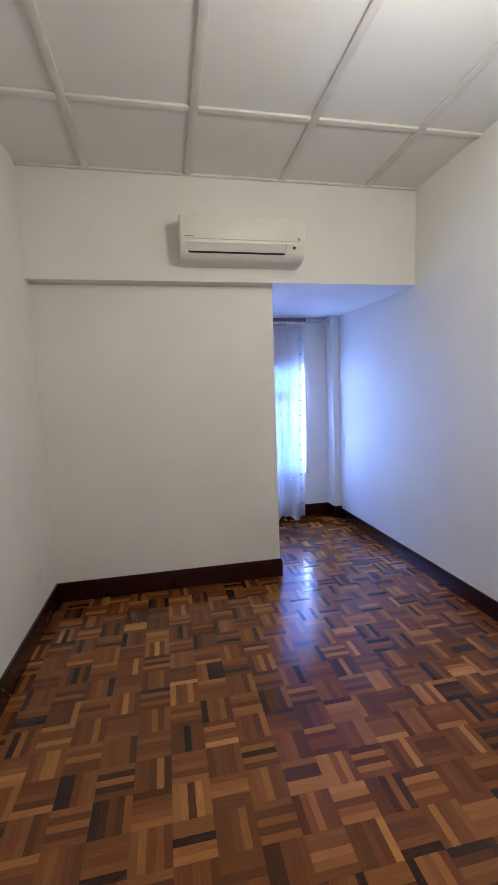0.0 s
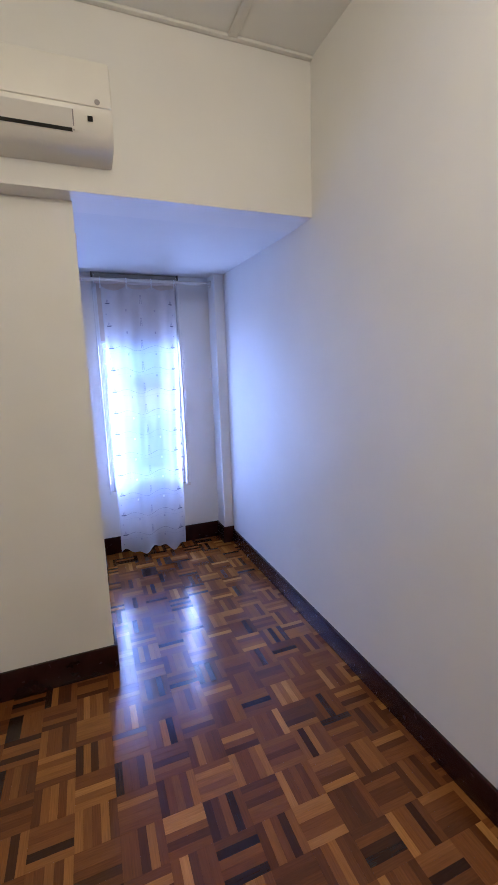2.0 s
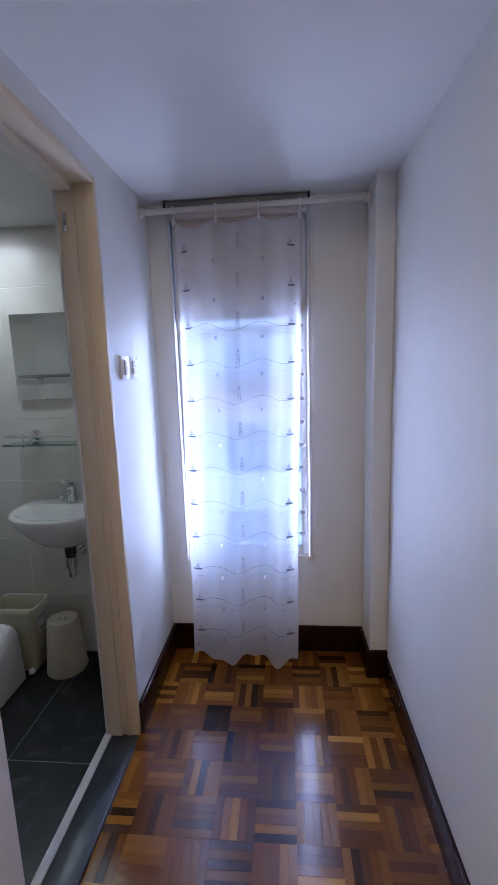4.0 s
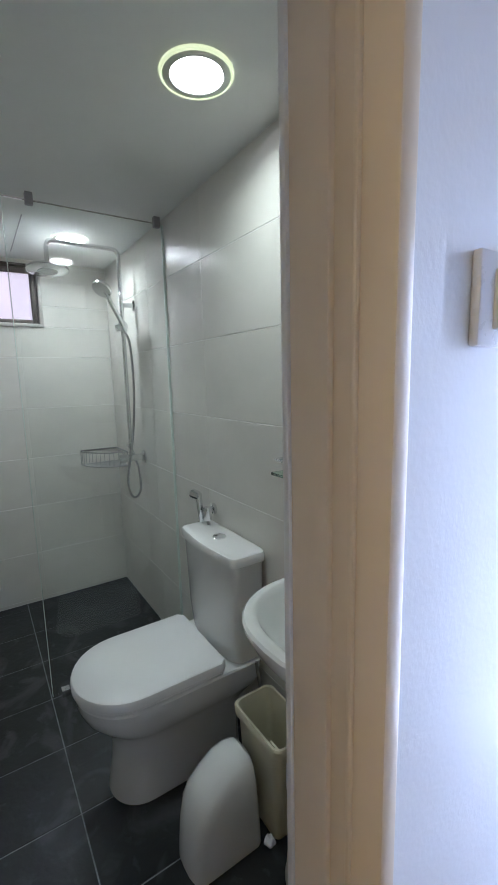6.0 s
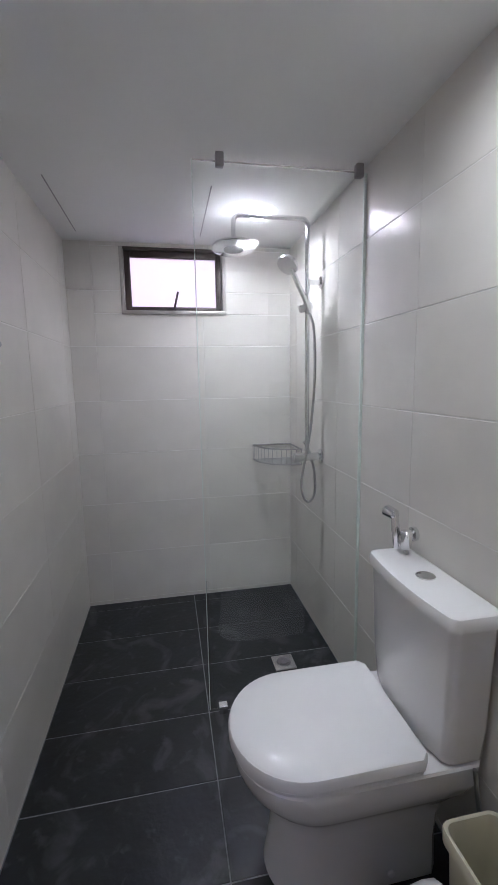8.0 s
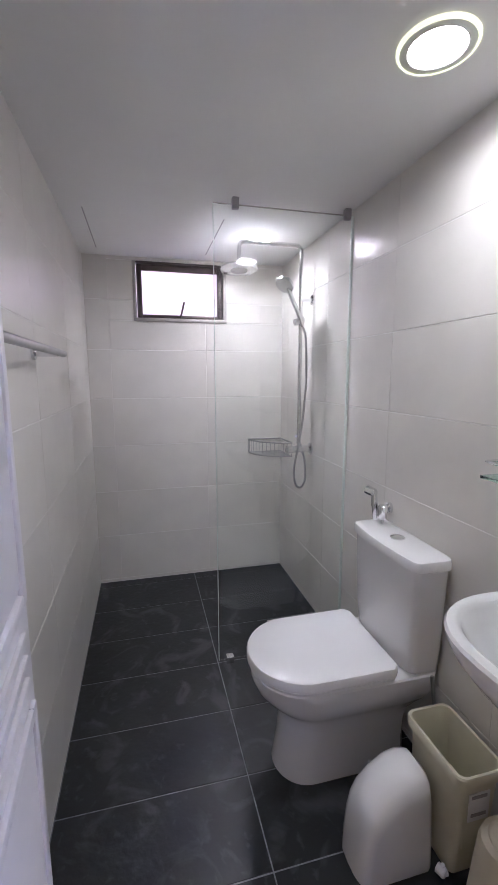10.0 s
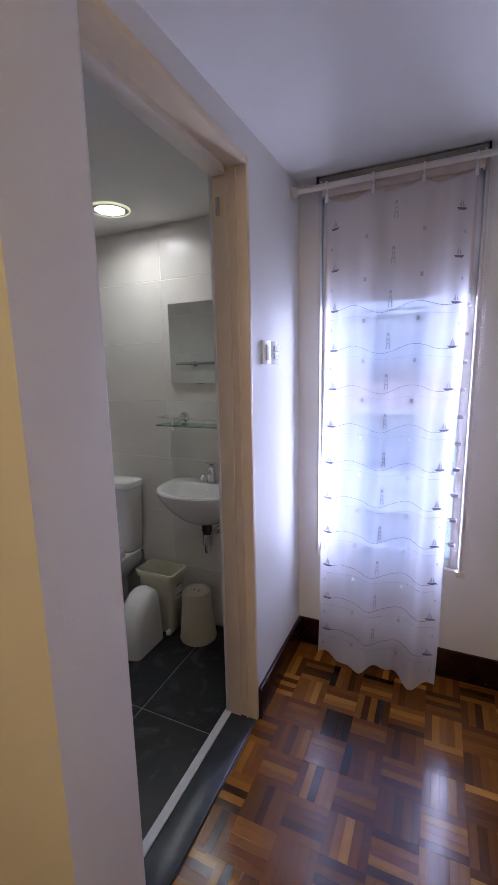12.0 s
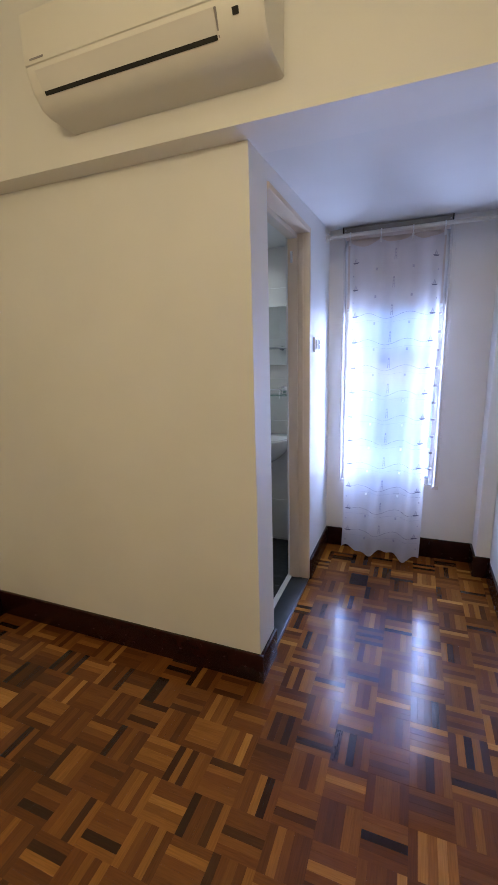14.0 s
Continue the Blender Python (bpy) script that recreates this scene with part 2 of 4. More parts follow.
GRASS = material("outdoor_ground", (0.12, 0.14, 0.08), 0.95, vary=0.4, scale=0.4)


# ---- building tools ----
ORIGIN = {}


def thing(name, loc, label, category, group=""):
    ob = tagged(new(name), label, category, group)
    ob.location = loc
    ORIGIN[ob] = Vector(loc)
    return ob


def part(name, bm, mat, parent=None, label="", smooth=True, **tags):
    me = bpy.data.meshes.new(name)
    bm.normal_update()
    for f in bm.faces:
        f.smooth = smooth
    if smooth:
        for e in bm.edges:
            if len(e.link_faces) == 2 and e.calc_face_angle(0) > radians(38):
                e.smooth = False
    bm.to_mesh(me)
    bm.free()
    me.materials.append(mat)
    ob = new(name, me)
    if parent:
        ob.parent = parent
        ob.matrix_parent_inverse = Matrix.Translation(-ORIGIN.get(parent, Vector()))
    return tagged(ob, label, **tags)


def box(x0, x1, y0, y1, z0, z1, bevel=0.0, seg=2, bm=None):
    own = bmesh.new()
    m = Matrix.LocRotScale(((x0 + x1) / 2, (y0 + y1) / 2, (z0 + z1) / 2), None, (abs(x1 - x0), abs(y1 - y0), abs(z1 - z0)))
    bmesh.ops.create_cube(own, size=1, matrix=m)
    if bevel:
        bmesh.ops.bevel(own, geom=own.edges[:], offset=bevel, segments=seg, affect='EDGES', profile=0.5)
    return join(bm, own)


def join(bm, own):
    if bm is None:
        return own
    me = bpy.data.meshes.new("tmp")
    own.to_mesh(me)
    own.free()
    bm.from_mesh(me)
    bpy.data.meshes.remove(me)
    return bm


def loft(rings, cap0=True, cap1=True, bm=None):
    own = bmesh.new()
    rows = [[own.verts.new(p) for p in r] for r in rings]
    k = len(rows[0])
    for a, b in zip(rows, rows[1:]):
        for i in range(k):
            own.faces.new((a[i], a[(i + 1) % k], b[(i + 1) % k], b[i]))
    if cap0:
        own.faces.new(rows[0][::-1])
    if cap1:
        own.faces.new(rows[-1])
    bmesh.ops.recalc_face_normals(own, faces=own.faces[:])
    return join(bm, own)


def lathe(profile, m, n=32, bm=None, cap0=True, cap1=True):
    """profile: (radius, height) pairs round the local z axis of m."""
    return loft([[m @ Vector((r * math.cos(2 * math.pi * i / n), r * math.sin(2 * math.pi * i / n), h)) for i in range(n)] for r, h in profile], cap0, cap1, bm)


def tube(points, r, n=10, bm=None, steps=1):
    pts = [Vector(p) for p in points]
    if steps > 1:
        pts = smooth_path(pts, steps)
    rings, side = [], None
    for i, p in enumerate(pts):
        d = (pts[min(i + 1, len(pts) - 1)] - pts[max(i - 1, 0)]).normalized()
        if side is None:
            side = d.orthogonal().normalized()
        side = (side - d * side.dot(d)).normalized()
        up = d.cross(side)
        rings.append([p + r * (math.cos(2 * math.pi * k / n) * side + math.sin(2 * math.pi * k / n) * up) for k in range(n)])
    return loft(rings, True, True, bm)


def smooth_path(p, steps):
    out = []
    q = [p[0] * 2 - p[1], *p, p[-1] * 2 - p[-2]]
    for i in range(1, len(q) - 2):
        for s in range(steps):
            t = s / steps
            a, b, c, d = q[i - 1:i + 3]
            out.append(0.5 * ((2 * b) + (c - a) * t + (2 * a - 5 * b + 4 * c - d) * t * t + (3 * b - a - 3 * c + d) * t ** 3))
    out.append(p[-1])
    return out


def axis(loc, d):
    """Frame at loc whose local z points along d."""
    return Matrix.Translation(loc) @ Vector(d).to_track_quat('Z', 'Y').to_matrix().to_4x4()


def rrect(x0, x1, y0, y1, z, r, n=6):
    out = []
    for cx, cy, a0 in ((x1 - r, y1 - r, 0), (x0 + r, y1 - r, 90), (x0 + r, y0 + r, 180), (x1 - r, y0 + r, 270)):
        for i in range(n + 1):
            a = radians(a0 + 90 * i / n)
            out.append(Vector((cx + r * math.cos(a), cy + r * math.sin(a), z)))
    return out


# ---- the large structure ----
XL, XR, YB = -0.495, 2.158, -1.30          # bedroom: left wall, right wall, wall behind
YP, XP, YF = 3.324, 1.098, 4.784           # partition, its side face, window wall
ZC, ZB, ZA = 2.802, 2.135, 2.187           # ceiling, beam, alcove ceiling at the window
BX0, BX1, BY0, BY1, BZ = -1.545, 0.980, 3.454, 4.715, 2.111   # bathroom
DY0, DY1, DZ = 3.513, 4.229, 2.073         # bathroom doorway
WX0, WX1, WZ0, WZ1 = 1.202, 1.816, 0.515, 2.165               # alcove window
VY0, VY1, VZ0, VZ1 = 3.741, 4.330, 1.730, 2.088               # bathroom window


def structure(name, bm, mat, label, smooth=False):
    return part(name, bm, mat, None, label, smooth, category=name.split("_")[0], kind="structure")


structure("wall_left", box(XL - 0.12, XL, YB - 0.12, YP, 0, ZC), PAINT, "white painted bedroom wall")
structure("wall_right", box(XR, XR + 0.12, YB - 0.12, YF + 0.15, 0, ZC), PAINT, "white painted bedroom wall")
structure("wall_back", box(XL, XR, YB - 0.12, YB, 0, ZC), PAINT, "white painted bedroom wall")
structure("wall_partition", box(BX0 - 0.15, XP, YP, BY0 - 0.009, 0, ZB), PAINT, "off-white painted partition wall beside the bathroom")
structure("beam", box(XL, XR, 3.224, BY0 - 0.009, ZB, ZC), PAINT, "white painted ceiling beam above the partition")
w = box(BX1 + 0.009, XP, BY0 - 0.009, DY0, 0, ZB + 0.15)
box(BX1 + 0.009, XP, DY1, YF, 0, ZB + 0.15, bm=w)
box(BX1 + 0.009, XP, DY0, DY1, DZ, ZB + 0.15, bm=w)
structure("wall_doorway", w, PAINT, "white wall with the bathroom doorway")
w = box(XP, WX0, YF, YF + 0.15, 0, ZA + 0.1)
box(WX1, XR, YF, YF + 0.15, 0, ZA + 0.1, bm=w)
box(WX0, WX1, YF, YF + 0.15, 0, WZ0, bm=w)
box(WX0, WX1, YF, YF + 0.15, WZ1, ZA + 0.1, bm=w)
wall_window = structure("wall_window", w, PAINT, "white alcove wall round a tall narrow window")
structure("pillar", box(2.078, XR, 4.600, YF, 0, ZA + 0.05, 0.006), PAINT, "white boxed pipe pillar in the alcove corner")
structure("ceiling_alcove", loft([[(XP, y0, z), (XR, y0, z), (XR, y1, z + d), (XP, y1, z + d)] for y0, y1, z, d in ((BY0 - 0.009, YF, ZB, ZA - ZB), (BY0 - 0.009, YF, ZB + 0.2, 0.06))]), CEIL, "smooth white alcove ceiling")

c = box(XL - 0.12, XR + 0.12, YB - 0.12, 3.224, ZC, ZC + 0.1)
structure("ceiling", c, CEIL, "white panelled bedroom ceiling")


def cover_strip(x0, x1, y0, y1):
    return structure("ceiling_trim", box(x0, x1, y0, y1, ZC - 0.014, ZC, 0.004), STRIP, "off-white wooden ceiling cover strip", True)


for x in (-0.09, 0.53, 1.158, 1.778):
    cover_strip(x - 0.021, x + 0.021, YB, 3.20)
for y in (2.592, 1.37, 0.15, -1.07):
    for a, b in zip((XL, -0.069, 0.551, 1.179, 1.799), (-0.111, 0.509, 1.137, 1.757, XR)):
        cover_strip(a, b, y - 0.021, y + 0.021)
cover_strip(XL, XR, 3.200, 3.224)

# skirting boards
SK, ST = 0.138, 0.016


def skirting(x0, x1, y0, y1, high=SK):
    structure("baseboard", box(x0, x1, y0, y1, 0, high, 0.004), SKIRT, "dark maroon gloss painted skirting board", True)


skirting(XL, XP + ST, YP - ST, YP)
skirting(XP, XP + ST, YP, DY0)
skirting(XP, XP + ST, DY1, YF)
skirting(XP + ST, 2.078, YF - ST, YF)
skirting(2.078 - ST, 2.078, 4.600, YF - ST)
skirting(2.078 - ST, XR, 4.600 - ST, 4.600)
skirting(XR - ST, XR, YB, 4.600 - ST, 0.116)
skirting(XL, XL + ST, YB, YP - ST)
skirting(XL + ST, XR - ST, YB, YB + ST)

# bathroom shell
structure("wall_bath_side", box(BX0 - 0.15, BX1 + 0.009, BY1 + 0.009, YF + 0.15, 0, BZ + 0.2), GROUT_W, "bathroom wall under the tiles")
w = box(BX0 - 0.15, BX0 - 0.002, BY0 - 0.009, VY0, 0, BZ + 0.2)
box(BX0 - 0.15, BX0 - 0.002, VY1, BY1 + 0.009, 0, BZ + 0.2, bm=w)
box(BX0 - 0.15, BX0 - 0.002, VY0, VY1, 0, VZ0, bm=w)
box(BX0 - 0.15, BX0 - 0.002, VY0, VY1, VZ1, BZ + 0.2, bm=w)
bath_back = structure("wall_bath_window", w, GROUT_W, "bathroom wall with a small high window")
bath_left = structure("wall_bath_left", box(BX0 - 0.009, BX1 + 0.009, BY0 - 0.009, BY0 - 0.0015, 0, BZ), GROUT_W, "grout layer behind the bathroom tiles")
bath_right = structure("wall_bath_right", box(BX0 - 0.009, BX1 + 0.009, BY1 + 0.0015, BY1 + 0.009, 0, BZ), GROUT_W, "grout layer behind the bathroom tiles")
structure("ceiling_bathroom", box(BX0 - 0.009, BX1 + 0.009, BY0 - 0.009, BY1 + 0.009, BZ, BZ + 0.1), CEIL, "smooth white bathroom ceiling")
bath_floor = structure("floor_bathroom", box(BX0 - 0.009, BX1 + 0.009, BY0 - 0.009, BY1 + 0.009, -0.1, 0.0075), GROUT_F, "black slate tiled bathroom floor with grey grout")
floor = structure("floor", box(XL - 0.12, XR + 0.12, YB - 0.12, YF + 0.15, -0.12, -0.012), SCREED, "glossy varnished mosaic parquet floor")

# access hatch outline in the bathroom ceiling
for a, b in ((3.55, 3.554), (4.176, 4.180)):
    structure("trim_hatch", box(-1.40, -0.81, a, b, BZ - 0.003, BZ), TRIMG, "thin dark joint of a ceiling access hatch")

# doorway: frame, sill, folding door
door = structure("door_1", box(1.02, 1.096, DY0, DY0 + 0.009, 0.012, DZ, 0.003), PVC, "cream painted wooden door frame with a stepped rebate", True)
part("jamb", box(1.02, 1.104, DY1 - 0.022, DY1, 0.012, DZ, 0.004), FRAMEP, door)
part("stop", box(0.978, 1.035, DY1 - 0.029, DY1, 0.012, DZ - 0.004, 0.004), FRAMEP, door)
part("edge_seal", box(0.970, 0.980, DY1 - 0.033, DY1 - 0.02, 0.02, DZ - 0.01, 0.002), WHITES, door, "pale edge seal")
part("stop", box(0.992, 1.030, DY0, DY0 + 0.040, 0.012, DZ - 0.004, 0.004), PVC, door)
part("head", box(1.02, 1.104, DY0 + 0.009, DY1 - 0.022, DZ - 0.026, DZ, 0.004), FRAMEP, door)
part("head_stop", box(0.982, 1.035, DY0 + 0.040, DY1 - 0.036, DZ - 0.050, DZ - 0.002, 0.004), FRAMEP2, door, "pale inner stop")
part("bead", box(1.060, 1.066, DY1 - 0.027, DY1 - 0.020, 0.012, DZ - 0.03, 0.002), FRAMEP, door)
part("hinge", box(0.998, 1.012, DY1 - 0.041, DY1 - 0.034, 1.90, 1.96, 0.002), CHROME, door, "small chrome catch")
sill = structure("threshold", box(0.985, XP, DY0, DY1, -0.01, 0.014, 0.003), SLATE, "dark slate threshold with a white edge strip", True)
part("edge_strip", box(0.962, 0.992, DY0 - 0.02, DY1 + 0.02, 0.004, 0.020, 0.003), WHITES, sill, "white metal edge strip")


def folding_leaf(parent, a, b, t, facing):
    """A PVC leaf between plan points a and b, with two raised panels on its facing side."""
    a, b = Vector((*a, 0)), Vector((*b, 0))
    d = (b - a).normalized()
    n = Vector((-d.y, d.x, 0)) * facing
    L = (b - a).length

    def slab(u0, u1, v0, v1, z0, z1, bev):
        bm = box(u0, u1, v0, v1, z0, z1, bev)
        m = Matrix(((d.x, n.x, 0, a.x), (d.y, n.y, 0, a.y), (0, 0, 1, 0), (0, 0, 0, 1)))
        bmesh.ops.transform(bm, matrix=m, verts=bm.verts[:])
        bmesh.ops.recalc_face_normals(bm, faces=bm.faces[:])
        return bm
    leaf = part("leaf", slab(0, L, -t, 0, 0.03, 2.02, 0.004), PVC, parent)
    for z0, z1 in ((0.10, 0.90), (1.06, 1.95)):
        part("panel", slab(0.05, L - 0.05, -0.002, 0.004, z0 + 0.03, z1 - 0.03, 0.003), PVC, leaf)
        for u0, u1, w0, w1 in ((0.03, 0.05, z0, z1), (L - 0.05, L - 0.03, z0, z1), (0.05, L - 0.05, z0, z0 + 0.02), (0.05, L - 0.05, z1 - 0.02, z1)):
            part("moulding", slab(u0, u1, -0.002, 0.008, w0, w1, 0.003), PVC, leaf)
    for z in (0.94, 0.975, 1.01):
        part("reed", slab(0.05, L - 0.05, -0.002, 0.007, z, z + 0.014, 0.003), PVC, leaf)
    part("edge_trim", slab(-0.006, 0.006, -t - 0.002, 0.002, 0.03, 2.02, 0.002), PVC2, leaf, "lilac-grey edge profile")


fold = thing("folding_door", (0.97, 3.59, 0.03), "white panelled PVC folding door folded open against the wall", "door")
folding_leaf(fold, (0.975, 3.618), (0.600, 3.592), 0.020, -1)
folding_leaf(fold, (0.975, 3.572), (0.605, 3.560), 0.020, 1)
part("hinge_strip", box(0.596, 0.606, 3.558, 3.585, 0.03, 2.02, 0.002), RUBBER, fold, "black rubber hinge strip")
part("profile", box(0.972, 0.980, 3.578, 3.630, 0.03, 2.02, 0.002), PVC3, fold, "ribbed brown-grey end profile")
for y in (3.583, 3.597, 3.611, 3.625):
    part("profile_rib", lathe([(0.0055, 0.03), (0.0055, 2.02)], pose(0.982, y, 0), 10), PVC3, fold, "rounded brown-grey rib")
part("gasket", box(0.985, 1.004, 3.556, 3.580, 0.03, 2.02, 0.003), RUBBER, fold, "black rubber gasket")

# switches and socket
def switch_plate(y0, y1, rockers, label):
    s = thing("light_switch", (XP, y0, 1.42), label, "switch", "switches beside the bathroom door")
    part("plate", box(XP, XP + 0.010, y0, y1, 1.420, 1.507, 0.003), WHITEP, s)
    for a, b, c, d in rockers:
        part("rocker", box(XP + 0.008, XP + 0.015, y0 + a, y0 + b, 1.42 + c, 1.42 + d, 0.002), WHITEP, s)


switch_plate(4.318, 4.404, ((0.024, 0.062, 0.016, 0.071),), "white single rocker light switch on the wall")
switch_plate(4.407, 4.494, ((0.018, 0.069, 0.048, 0.070), (0.018, 0.069, 0.018, 0.042)), "white double rocker light switch on the wall")
sock = thing("wall_socket", (XL, 2.99, 0.30), "white wall socket low on the wall", "socket")
part("plate", box(XL, XL + 0.010, 2.947, 3.033, 0.292, 0.378, 0.003), WHITEP, sock)
part("rocker", box(XL + 0.008, XL + 0.013, 3.003, 3.020, 0.345, 0.365, 0.001), WHITEP, sock)
for dy, dz in ((0, 0.025), (-0.012, 0.0), (0.012, 0.0)):
    part("pin_hole", box(XL + 0.009, XL + 0.0105, 2.985 + dy, 2.991 + dy, 0.318 + dz, 0.326 + dz), BLACK, sock)

# air conditioner on the beam
AX0, AX1 = 0.452, 1.256
ac = thing("air_conditioner", (0.85, 3.224, 2.21), "off-white wall-mounted split air conditioner on the beam", "air conditioner")


def ac_profile(x, inset=0.0):
    p = [(3.224, 2.490), (3.075, 2.494), (3.048, 2.486), (3.036, 2.470), (3.032, 2.335), (3.036, 2.322), (3.052, 2.275), (3.085, 2.238), (3.12, 2.228), (3.224, 2.226)]
    cy, cz = 3.14, 2.35
    return [Vector((x, cy + (y - cy) * (1 - inset) + (0.0 if y < 3.22 else inset * 0.084), cz + (z - cz) * (1 - inset))) for y, z in p]


part("body", loft([ac_profile(AX0, 0.05), ac_profile(AX0 + 0.006, 0.012), ac_profile(AX0 + 0.018), ac_profile(AX1 - 0.018), ac_profile(AX1 - 0.006, 0.012), ac_profile(AX1, 0.05)]), ACW, ac)
part("front_panel", box(AX0 + 0.004, AX1 - 0.004, 3.026, 3.040, 2.338, 2.478, 0.006), ACW, ac, "smooth front panel")


def ac_slope(u0, u1, s0, s1, proud):
    """A thin slab on the sloping lower front."""
    a, b = Vector((0, 3.036, 2.322)), Vector((0, 3.085, 2.238))
    n = Vector((0, -0.887, -0.462))
    q = []
    for h in (-0.004, proud):
        q.append([Vector((x, 0, 0)) + a.lerp(b, s) + n * h for x, s in ((u0, s0), (u1, s0), (u1, s1), (u0, s1))])
    return loft(q)


part("flap", ac_slope(AX0 + 0.045, AX1 - 0.135, -0.02, 0.52, 0.010), ACW2, ac, "grey-white outlet flap", False)
part("air_outlet", ac_slope(AX0 + 0.050, AX1 - 0.137, 0.52, 0.64, 0.0095), BLACK, ac, "black air outlet slot", False)
part("seam", ac_slope(AX1 - 0.134, AX1 - 0.130, -0.02, 0.60, 0.009), TRIMG, ac, "dark panel seam", False)
part("display", ac_slope(AX1 - 0.085, AX1 - 0.068, 0.10, 0.26, 0.0085), BLACK, ac, "small dark display window", False)
part("badge", box(AX0 + 0.03, AX0 + 0.085, 3.0245, 3.0265, 2.348, 2.353), TRIMG, ac, "small grey maker's bar", False)
part("badge", lathe([(0.009, 0), (0.009, 0.002)], axis((AX1 - 0.05, 3.0265, 2.352), (0, -1, 0)), 16), TRIMG, ac, "small round grey mark")

# alcove window with frame, bars, blind
win = structure("window_1", box(WX0, WX0 + 0.035, YF + 0.02, YF + 0.09, WZ0, WZ1, 0.004), WINW, "tall narrow white-framed window with horizontal bars", True)
part("window_frame", box(WX1 - 0.035, WX1, YF + 0.02, YF + 0.09, WZ0, WZ1, 0.004), WINW, win)
part("window_frame", box(WX0 + 0.035, WX1 - 0.035, YF + 0.02, YF + 0.09, WZ1 - 0.035, WZ1, 0.004), ALU, win)
part("window_frame", box(WX0 + 0.035, WX1 - 0.035, YF + 0.02, YF + 0.09, WZ0, WZ0 + 0.045, 0.004), WINW, win)
part("window_frame", box(WX0 + 0.035, WX1 - 0.035, YF + 0.03, YF + 0.08, 1.33, 1.42, 0.004), WINW, win, "wide middle rail")
part("architrave", box(WX0 - 0.012, WX0, YF - 0.012, YF + 0.02, WZ0 - 0.02, WZ1, 0.003), WINW, win)
part("architrave", box(WX1, WX1 + 0.014, YF - 0.012, YF + 0.02, WZ0 - 0.02, WZ1, 0.003), WINW, win)
part("architrave", box(WX0 - 0.012, WX1 + 0.014, YF - 0.016, YF + 0.02, WZ1, WZ1 + 0.014, 0.003), ALU, win, "dark head trim")
part("head_track", box(WX0 - 0.004, WX1 + 0.004, YF - 0.052, YF - 0.018, 2.148, 2.180, 0.004), KHAKI, win, "khaki-grey metal blind track")
part("track_lip", box(WX0 - 0.004, WX1 + 0.004, YF - 0.057, YF - 0.052, 2.148, 2.156, 0.001), KHAKI, win)
for x in (WX0 - 0.012, WX1 + 0.004):
    part("track_end", box(x, x + 0.008, YF - 0.057, YF - 0.016, 2.144, 2.183, 0.002), BLACK, win, "dark plastic end cap")
part("corner_block", box(WX1 - 0.01, WX1 + 0.03, YF - 0.014, YF + 0.005, WZ0 - 0.022, WZ0 + 0.004, 0.003), RODP, win, "yellowed corner block")
pane = part("pane", box(WX0 + 0.03, WX1 - 0.03, YF + 0.052, YF + 0.056, WZ0 + 0.04, WZ1 - 0.03), GLASS, win, "clear pane", False)
pane.visible_shadow = False
for i in range(11):
    z = 0.625 + i * 0.112
    part("bar", box(WX0 + 0.03, WX1 - 0.03, YF + 0.012, YF + 0.020, z, z + 0.009, 0.002), WINW, win)
    part("clip", box(WX1 - 0.045, WX1 - 0.018, YF + 0.004, YF + 0.022, z - 0.003, z + 0.011, 0.002), TRIMG, win)

blind = thing("roller_blind", (1.51, 4.77, 2.13), "beige cloth roller blind partly lowered behind the curtain", "blind")
part("roller", lathe([(0.022, 0), (0.022, 0.60)], axis((1.21, 4.752, 2.130), (1, 0, 0)), 20), BLIND, blind)
part("cloth", box(1.222, 1.796, 4.768, 4.7705, 1.690, 2.13), BLIND, blind, "", False)
part("bottom_bar", box(1.222, 1.796, 4.764, 4.774, 1.672, 1.692, 0.003), WINW, blind)
part("bracket", box(1.206, 1.212, 4.73, 4.784, 2.11, 2.165, 0.001), WINW, blind)
part("bracket", box(1.808, 1.814, 4.73, 4.784, 2.11, 2.165, 0.001), WINW, blind)
beads = bmesh.new()
for k in range(150):
    for x in (1.838, 1.846):
        bmesh.ops.create_icosphere(beads, subdivisions=1, radius=0.0027, matrix=pose(x, 4.758 + 0.006 * math.sin(k * 0.05), 0.64 + k * 0.01))
part("bead_chain", beads, WHITEP, blind, "white plastic bead chain")

# curtain rod and sheer curtain
rod = thing("curtain_rod", (1.6, 4.676, 2.12), "cream curtain rod on wall brackets under the ceiling", "curtain rod")
part("pole", lathe([(0.0115, 0), (0.0115, 0.97)], axis((1.104, 4.676, 2.120), (1, 0, 0.004)), 16), RODP, rod)
for x in (1.112, 2.062):
    part("end_bracket", lathe([(0.026, 0), (0.026, 0.008), (0.018, 0.012), (0.018, 0.026), (0.014, 0.028)], axis((x - (0.014 if x < 1.5 else -0.012), 4.676, 2.12), (1 if x < 1.5 else -1, 0, 0)), 20), RODP, rod)

CX0, CX1, CZ1 = 1.250, 1.788, 2.083
def cloth(u, z):
    """A point of the hanging curtain: u 0..1 across, z its height."""
    k = (CZ1 - z) / 2.06
    x0, x1 = CX0 - 0.018 * k, CX1 - 0.045 * k
    fold_ = 0.012 * math.sin(u * 19 + 0.6 + 1.2 * k) + 0.007 * math.sin(u * 33 + 2.1 * k + 1)
    gather = 1 - 0.35 * k
    hem = 0.028 * max(0.0, k - 0.55) * math.sin(u * 12.0 + 0.4) / 0.45
    return Vector((x0 + (x1 - x0) * u + 0.004 * math.sin(z * 5 + u * 7), 4.668 + fold_ * gather + hem * 0.6 - 0.03 * k * k, z))


